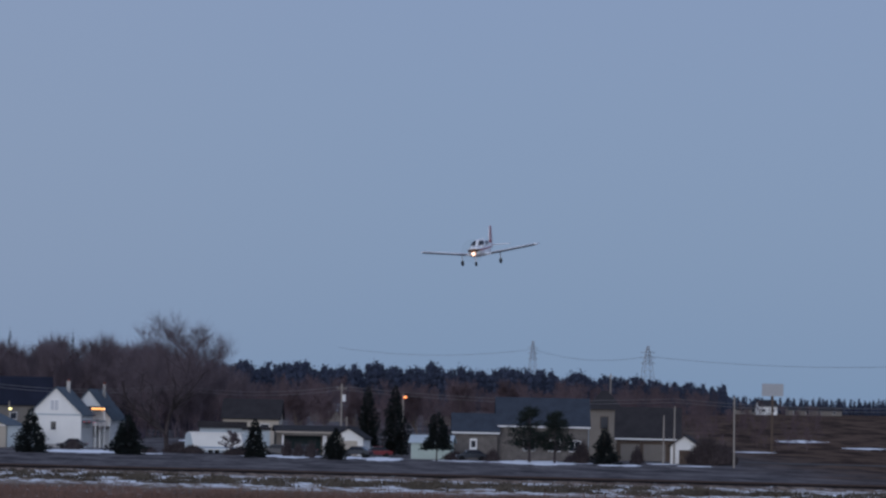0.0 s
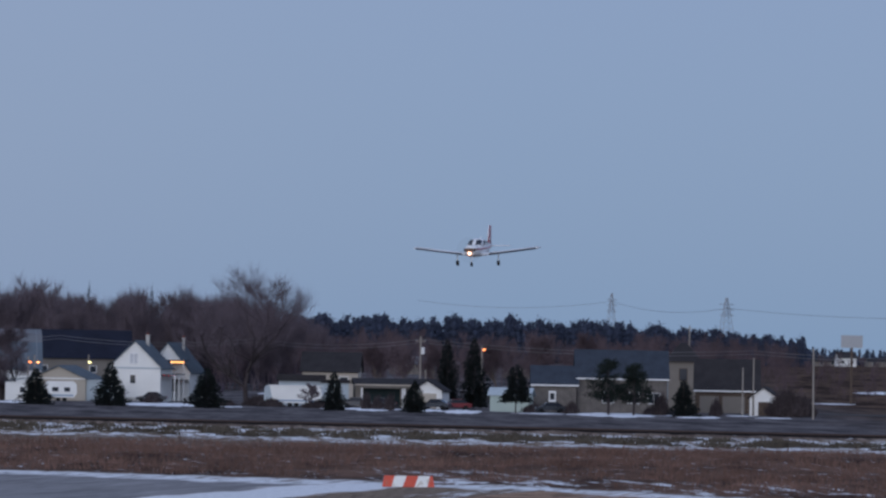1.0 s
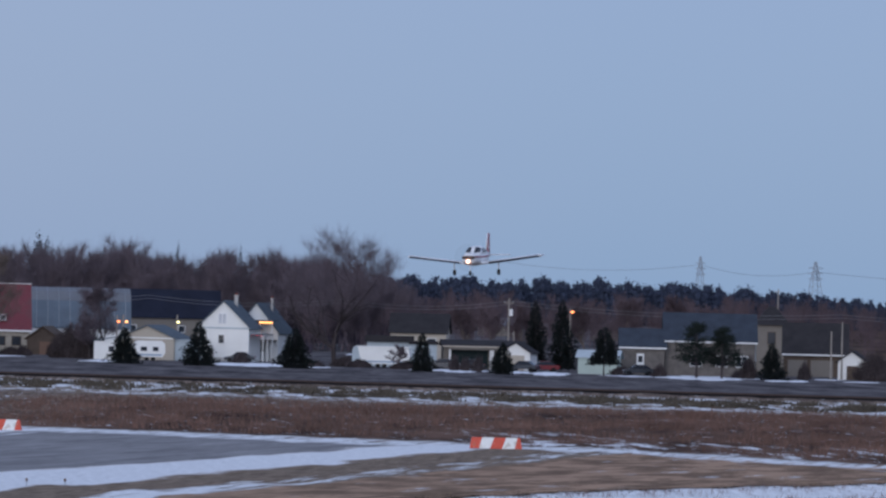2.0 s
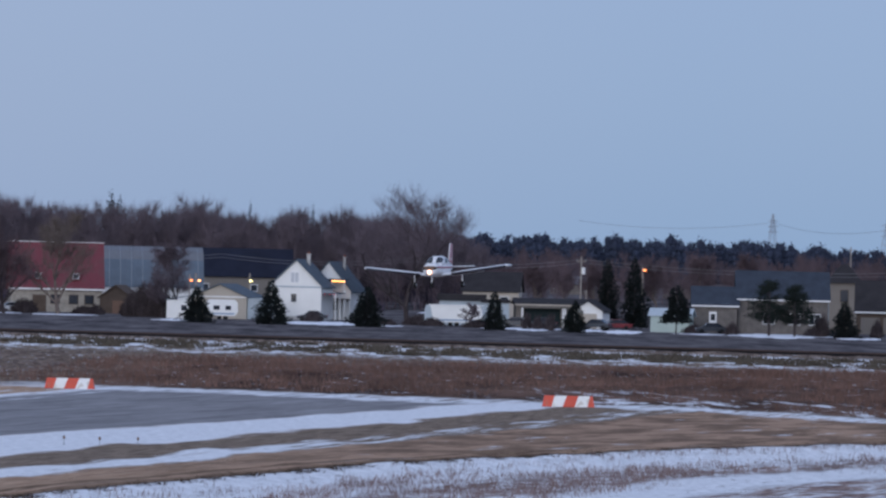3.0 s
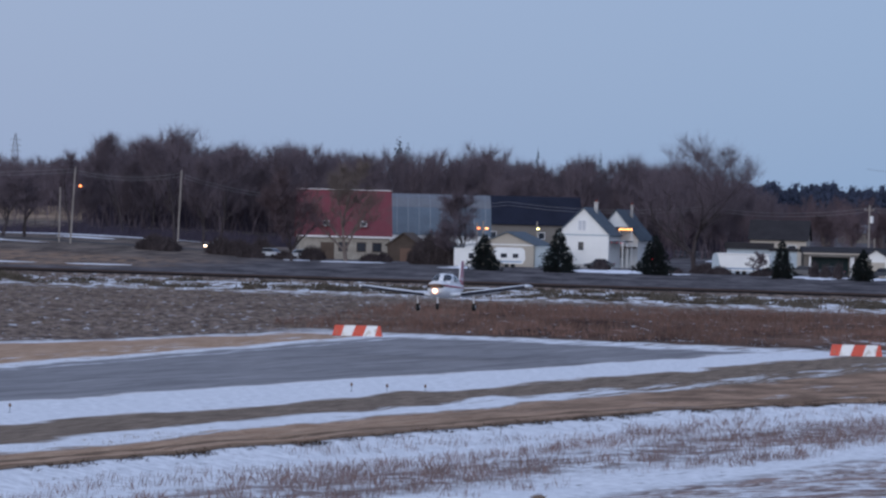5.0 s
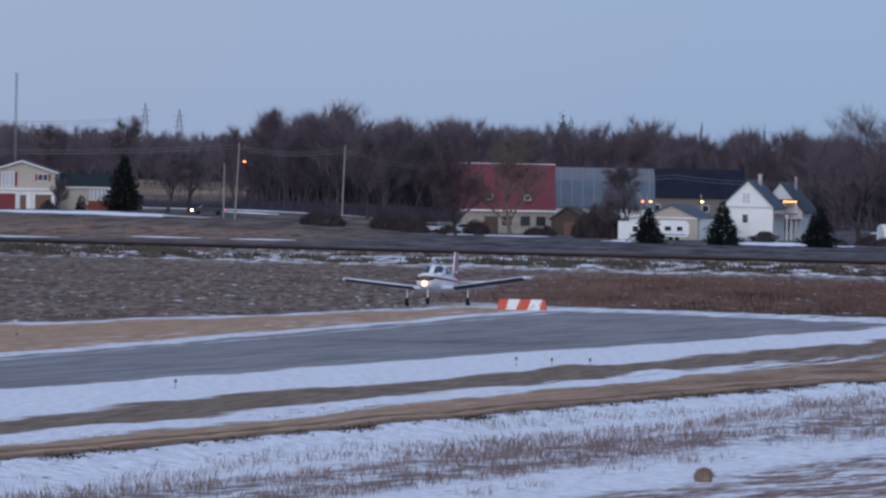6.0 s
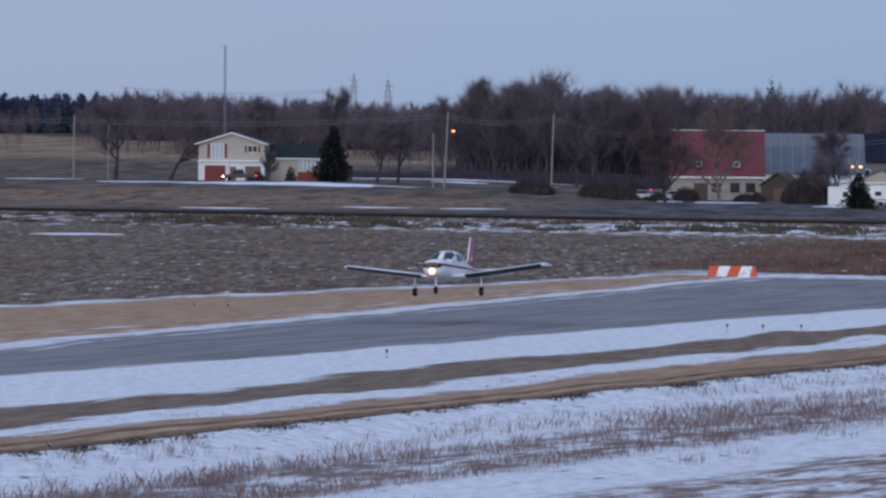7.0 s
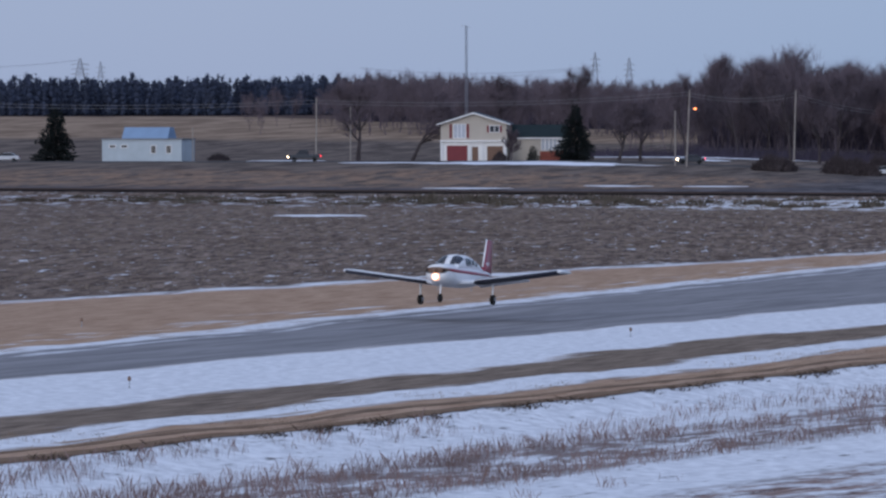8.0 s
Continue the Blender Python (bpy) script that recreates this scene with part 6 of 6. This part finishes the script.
for b, r in ((120.1, 217.5), (113.1, 217.0), (105.6, 217.5), (187.0, 187), (285.6, 151.5), (294.9, 198), (218.3, 239), (224.9, 240)):
    edge_light(b, r)


# ---- vehicles ----
def car(place, turn, label, paint, name="car", pickup=False, lights=False, group=""):
    """Nose towards -x, wheels on z = 0."""
    t = thing(name, place, label, "truck" if pickup else "car", group, turn)
    if pickup:
        low = [(-2.6, 0.45), (-2.55, 0.95), (-1.3, 1.1), (2.5, 1.1), (2.6, 0.5)]
        cab = [(-1.35, 1.1), (-0.75, 1.75), (0.55, 1.78), (0.75, 1.1)]
    else:
        low = [(-2.2, 0.35), (-2.15, 0.75), (-1.1, 0.95), (1.9, 0.98), (2.2, 0.8), (2.2, 0.4)]
        cab = [(-1.15, 0.95), (-0.5, 1.45), (0.9, 1.47), (1.7, 0.98)]
    bm = bmesh.new()
    prism(bm, low, "y", -0.85, 0.85)
    bmesh.ops.bevel(bm, geom=bm.edges[:], offset=0.07, segments=2, affect="EDGES")
    body = part("body", bm, paint, t)
    bm = bmesh.new()
    prism(bm, cab, "y", -0.72, 0.72)
    part("cabin", bm, PANE, t, "dark glazed cabin")
    roof = [(cab[1][0] - 0.05, cab[1][1]), (cab[2][0] + 0.05, cab[2][1]), (cab[2][0] + 0.02, cab[2][1] + 0.05), (cab[1][0], cab[1][1] + 0.05)]
    bm = bmesh.new()
    prism(bm, roof, "y", -0.73, 0.73)
    part("roof", bm, paint, t)
    for x in (-1.4, 1.35) if not pickup else (-1.6, 1.65):
        for y in (-0.8, 0.8):
            bm = bmesh.new()
            tyre_ring(bm, -0.1, 0.1, 0, 0, 0.34)
            w = part("wheel", bm, RUBBER, t)
            w.matrix_basis = pose(x, y, 0.34, 0, 0, 90)
    xf, xb = low[1][0], low[-1][0]
    for y in (-0.6, 0.6):
        bm = bmesh.new()
        bmesh.ops.create_icosphere(bm, subdivisions=2, radius=0.13 if lights else 0.1, matrix=Matrix.Translation((xf - 0.02, y - 0.12 * (y < 0), 0.72)))
        part("headlight", bm, HEADLIGHT if lights else BRIGHT_PANE, body, "glowing headlight" if lights else "")
        bm = bmesh.new()
        bmesh.ops.create_icosphere(bm, subdivisions=2, radius=0.12 if lights else 0.09, matrix=Matrix.Translation((xb + 0.02, y - 0.16 * (y < 0), 0.85)))
        part("tail_light", bm, TAIL if lights else RED_DOOR, body, "glowing red tail light" if lights else "")
    return t


CAR_DARK = material("dark_car_paint", (0.035, 0.04, 0.05), 0.3, vary=0.1)
CAR_RED = material("red_car_paint", (0.16, 0.015, 0.02), 0.3, vary=0.1)
CAR_PALE = material("pale_car_paint", (0.5, 0.52, 0.55), 0.3, vary=0.05)
car(at(72.0, 728), 2, "dark parked car before the white house", CAR_DARK, group="parked cars")
car(at(12.3, 700), 8, "dark red car parked between spruces", CAR_RED, group="parked cars")
car(at(16.2, 698), -20, "dark car parked beside the white garage", CAR_DARK, group="parked cars")
car(at(27.0, 700), 5, "dark car parked before the grey bungalow", CAR_DARK, group="parked cars")
car(at(31.5, 700), 175, "dark car parked before the grey bungalow", CAR_DARK, group="parked cars")
car(at(-6.4, 684), 10, "small dark blue car parked by the white door", CAR_DARK, group="parked cars")
car(at(131.0, 765), 15, "white car parked beside the stone house", CAR_PALE, group="parked cars")
car(at(137.0, 768), -30, "white car parked near bushes", CAR_PALE, group="parked cars")
car(at(309.5, 835), 10, "pale car parked beside a broad spruce", CAR_PALE, group="parked cars")
ROAD = [(-130, 716), (-95, 722), (-65, 728), (-52, 742), (-40, 768), (-30, 792), (0, 800), (75, 808), (130, 822), (165, 816), (205, 813), (255, 815), (345, 838)]


def road_at(b):
    for (b0, r0), (b1, r1) in zip(ROAD, ROAD[1:]):
        if b <= b1:
            return r0 + (r1 - r0) * (b - b0) / (b1 - b0)
    return ROAD[-1][1]


def build_road():
    bm = bmesh.new()
    rows = []
    for i in range(96):
        b = -130 + i * 5
        r = road_at(b)
        rows.append([bm.verts.new(Vector(at(b, r + o, l))) for o, l in ((-3.6, -0.1), (-3.2, 0.12), (3.2, 0.12), (3.6, -0.1))])
    for p, q in zip(rows, rows[1:]):
        for k in range(3):
            bm.faces.new((p[k], q[k], q[k + 1], p[k + 1]))
    bmesh.ops.recalc_face_normals(bm, faces=bm.faces)
    tagged(link_mesh("road", bm, material("country_road_asphalt", (0.06, 0.06, 0.063), 0.85, vary=0.2, scale=0.2, fine=3)), "narrow dark country road behind the yards", kind="structure")


build_road()
pickup = car((0, 0, 0), 0, "dark pickup with lit lamps driving along the road", CAR_DARK, "pickup_truck", True, True)
saloon = car((0, 0, 0), 0, "dark car with lit lamps driving along the road", CAR_DARK, "car", False, True)


# ---- bushes and lying snow about the yards ----
BUSH_TWIG = material("dark_bush_twigs", (0.062, 0.05, 0.052), 0.95, vary=0.4, scale=0.3, fine=3)
def bush(b, r, w, h, label, seed, mat=None):
    rnd = random.Random(seed)
    bm = bmesh.new()
    for _ in range(int(520 * w)):
        a = rnd.uniform(0, math.tau)
        u = math.sqrt(rnd.random())
        base = Vector((u * w * 0.7 * math.cos(a), u * 0.8 * math.sin(a), 0))
        top = Vector((u * w * math.cos(a) + rnd.gauss(0, 0.2), u * math.sin(a), h * (1 - u * u * 0.75) * rnd.uniform(0.45, 1.15)))
        mid = base.lerp(top, rnd.uniform(0.2, 0.75)) + Vector((rnd.gauss(0, 0.25), rnd.gauss(0, 0.2), 0))
        k = Vector((rnd.uniform(0.015, 0.05), rnd.uniform(-0.03, 0.03), 0))
        bm.faces.new([bm.verts.new(mid - k * 1.5), bm.verts.new(mid + k * 1.5 - Vector((0, 0, 0.15))), bm.verts.new(top + Vector((rnd.gauss(0, 0.15), 0, 0.1 * h)))])
        bm.faces.new([bm.verts.new(base - k), bm.verts.new(base + k), bm.verts.new(top)])
    o = link_mesh("bush", bm, mat or BUSH_TWIG)
    o.matrix_world = pose(*at(b, r), 0, 0, face(b))
    tagged(o, label, "bush", "dark bushes about the yards")


for i, (b, r, w, h) in enumerate(((159.5, 782, 3.2, 2.6), (157.0, 785, 2.2, 2.2), (146.5, 778, 2.4, 2.9), (143.0, 776, 2.6, 2.6), (138.5, 772, 2.4, 3.0), (128.5, 758, 2.0, 2.2), (117.0, 752, 1.6, 1.3), (114.6, 754, 1.4, 1.5), (105.0, 735, 3.0, 4.6),
                                     (107.0, 738, 2.2, 3.4), (100.8, 732, 2.4, 3.6), (71.8, 715, 1.0, 1.6), (51.0, 706, 2.2, 1.5), (48.5, 702, 1.6, 1.2), (39.0, 694, 2.4, 1.2), (25.2, 684, 0.6, 2.2), (27.6, 686, 0.6, 2.0), (29.8, 688, 0.5, 2.4),
                                     (-10.6, 680, 0.8, 1.7), (-28.0, 676, 1.0, 3.0), (-26.0, 680, 0.7, 1.2), (-52.8, 690, 3.2, 3.6), (-55.5, 694, 2.2, 2.8), (-39, 684, 0.7, 2.4), (212.6, 824, 1.0, 1.6), (268, 850, 1.8, 1.2), (-3.0, 684, 1.4, 1.2), (57.0, 690, 0.9, 1.0), (140.5, 760, 2.2, 1.6), (134.0, 756, 1.6, 1.3))):
    bush(b, r, w, h, "dark leafless bush at the edge of a yard", 100 + i)


LYING_SNOW = material("lying_snow", (0.78, 0.80, 0.84), 0.8, vary=0.08, scale=0.4, fine=3, bump=0.3)


def snow_patch(b0, b1, r, depth, seed, lift=0.06):
    rnd = random.Random(seed)
    n, bm = 44, bmesh.new()
    bc, hb = (b0 + b1) / 2, (b0 - b1) / 2
    rim, inner = [], []
    for i in range(n):
        a = math.tau * i / n
        k = 1 + 0.5 * noise.noise(Vector((3 * math.cos(a), 3 * math.sin(a), seed * 1.7))) + rnd.uniform(-0.16, 0.16)
        for ring, s, l in ((rim, 1.0, -0.03), (inner, 0.86, lift)):
            ring.append(bm.verts.new(Vector(at(bc + hb * math.cos(a) * k * s, r + depth / 2 * math.sin(a) * abs(math.sin(a)) ** 0.9 * k * s, l))))
    for i in range(n):
        bm.faces.new((rim[i], rim[(i + 1) % n], inner[(i + 1) % n], inner[i]))
    mid = bm.verts.new(Vector(at(bc, r, lift + 0.03)))
    for i in range(n):
        bm.faces.new((inner[i], inner[(i + 1) % n], mid))
    bmesh.ops.recalc_face_normals(bm, faces=bm.faces)
    for f in bm.faces:
        f.smooth = True
    tagged(link_mesh("snow_patch", bm, LYING_SNOW), "thin uneven patch of lying snow", "snow", "patches of lying snow")


for i, (b0, b1, r, depth) in enumerate(((78.5, 60.0, 704, 44), (101.5, 96.0, 708, 30), (128, 113, 742, 12), (134, 129, 750, 10), (59, 54, 690, 12), (34, 22.5, 692, 40), (21, 15, 690, 36), (15.5, 6.8, 680, 46), (0, -9, 676, 10), (-8.6, -29.5, 676, 52), (-31.0, -36.5, 662, 14),
                                          (-35.5, -40.0, 664, 20), (-47.0, -53.5, 672, 8), (-41, -46, 690, 8), (229, 184.5, 792, 36), (244, 226, 798, 10), (214, 196, 780, 9), (178, 168, 872, 14), (249.5, 236, 600, 10), (257, 240, 440, 8), (262, 247, 840, 10), (51, 43, 900, 30), (226, 212, 620, 6), (196, 184, 640, 6), (176, 164, 640, 6), (103, 94, 700, 8),
                                          (-66, -76, 1050, 30), (-58, -66, 900, 14), (-79, -88, 980, 20), (198, 150, 905, 10), (38, 28, 690, 9))):
    snow_patch(b0, b1, r, depth, i)


def straw_clump():
    """A low rounded clump of matted straw with stalks standing out of it."""
    rnd = random.Random(9)
    bm = bmesh.new()
    bmesh.ops.create_icosphere(bm, subdivisions=3, radius=0.26)
    for q in bm.verts:
        k = 1 + 0.22 * noise.noise(q.co * 6) + 0.1 * noise.noise(q.co * 17)
        q.co = Vector((q.co.x * k * 1.05, q.co.y * k, max(-0.05, q.co.z * k * 0.95 + 0.08)))
    for _ in range(420):
        d = Vector((rnd.gauss(0, 1), rnd.gauss(0, 1), abs(rnd.gauss(0, 1)))).normalized()
        p, w = Vector((d.x * 0.255, d.y * 0.245, d.z * 0.235 + 0.08)), d.orthogonal().normalized() * 0.008
        e = p + (d + Vector((rnd.gauss(0, 0.6), rnd.gauss(0, 0.6), rnd.gauss(0, 0.4)))) * rnd.uniform(0.03, 0.1)
        bm.faces.new([bm.verts.new(p - w), bm.verts.new(p + w), bm.verts.new(e)])
    o = link_mesh("straw_clump", bm, PALE_GRASS)
    o.location = (-11.8, 142.3, ground_z(-11.8, 142.3) + 0.05)
    tagged(o, "round matted clump of pale dry straw on snow", "straw")


straw_clump()


# ---- what moves ----
def motions():
    lamp = Vector((0, 0.15, 0.99))
    rows = []
    for t, x, y, z, up, bank, heading in FLIGHT:
        turn = pose(0, 0, 0, -up, -bank, heading)
        rows.append((t, Matrix.Translation(Vector((x, y, z)) - turn.to_3x3() @ lamp) @ turn))
    walk(plane, rows)
    for runner, b_start, rate in ((pickup, -28.1, 34.9), (saloon, -120.1, 36.9)):
        rows = []
        for i in range(33):
            t = i * 0.25
            b = b_start + rate * t
            p, q = Vector(at(b, road_at(b) - 1.6, 0.13)), Vector(at(b + 1, road_at(b + 1) - 1.6, 0.13))
            rows.append((t, pose(*p, 0, 0, math.degrees(math.atan2(q.y - p.y, q.x - p.x)) - 180)))
        walk(runner, rows)


motions()
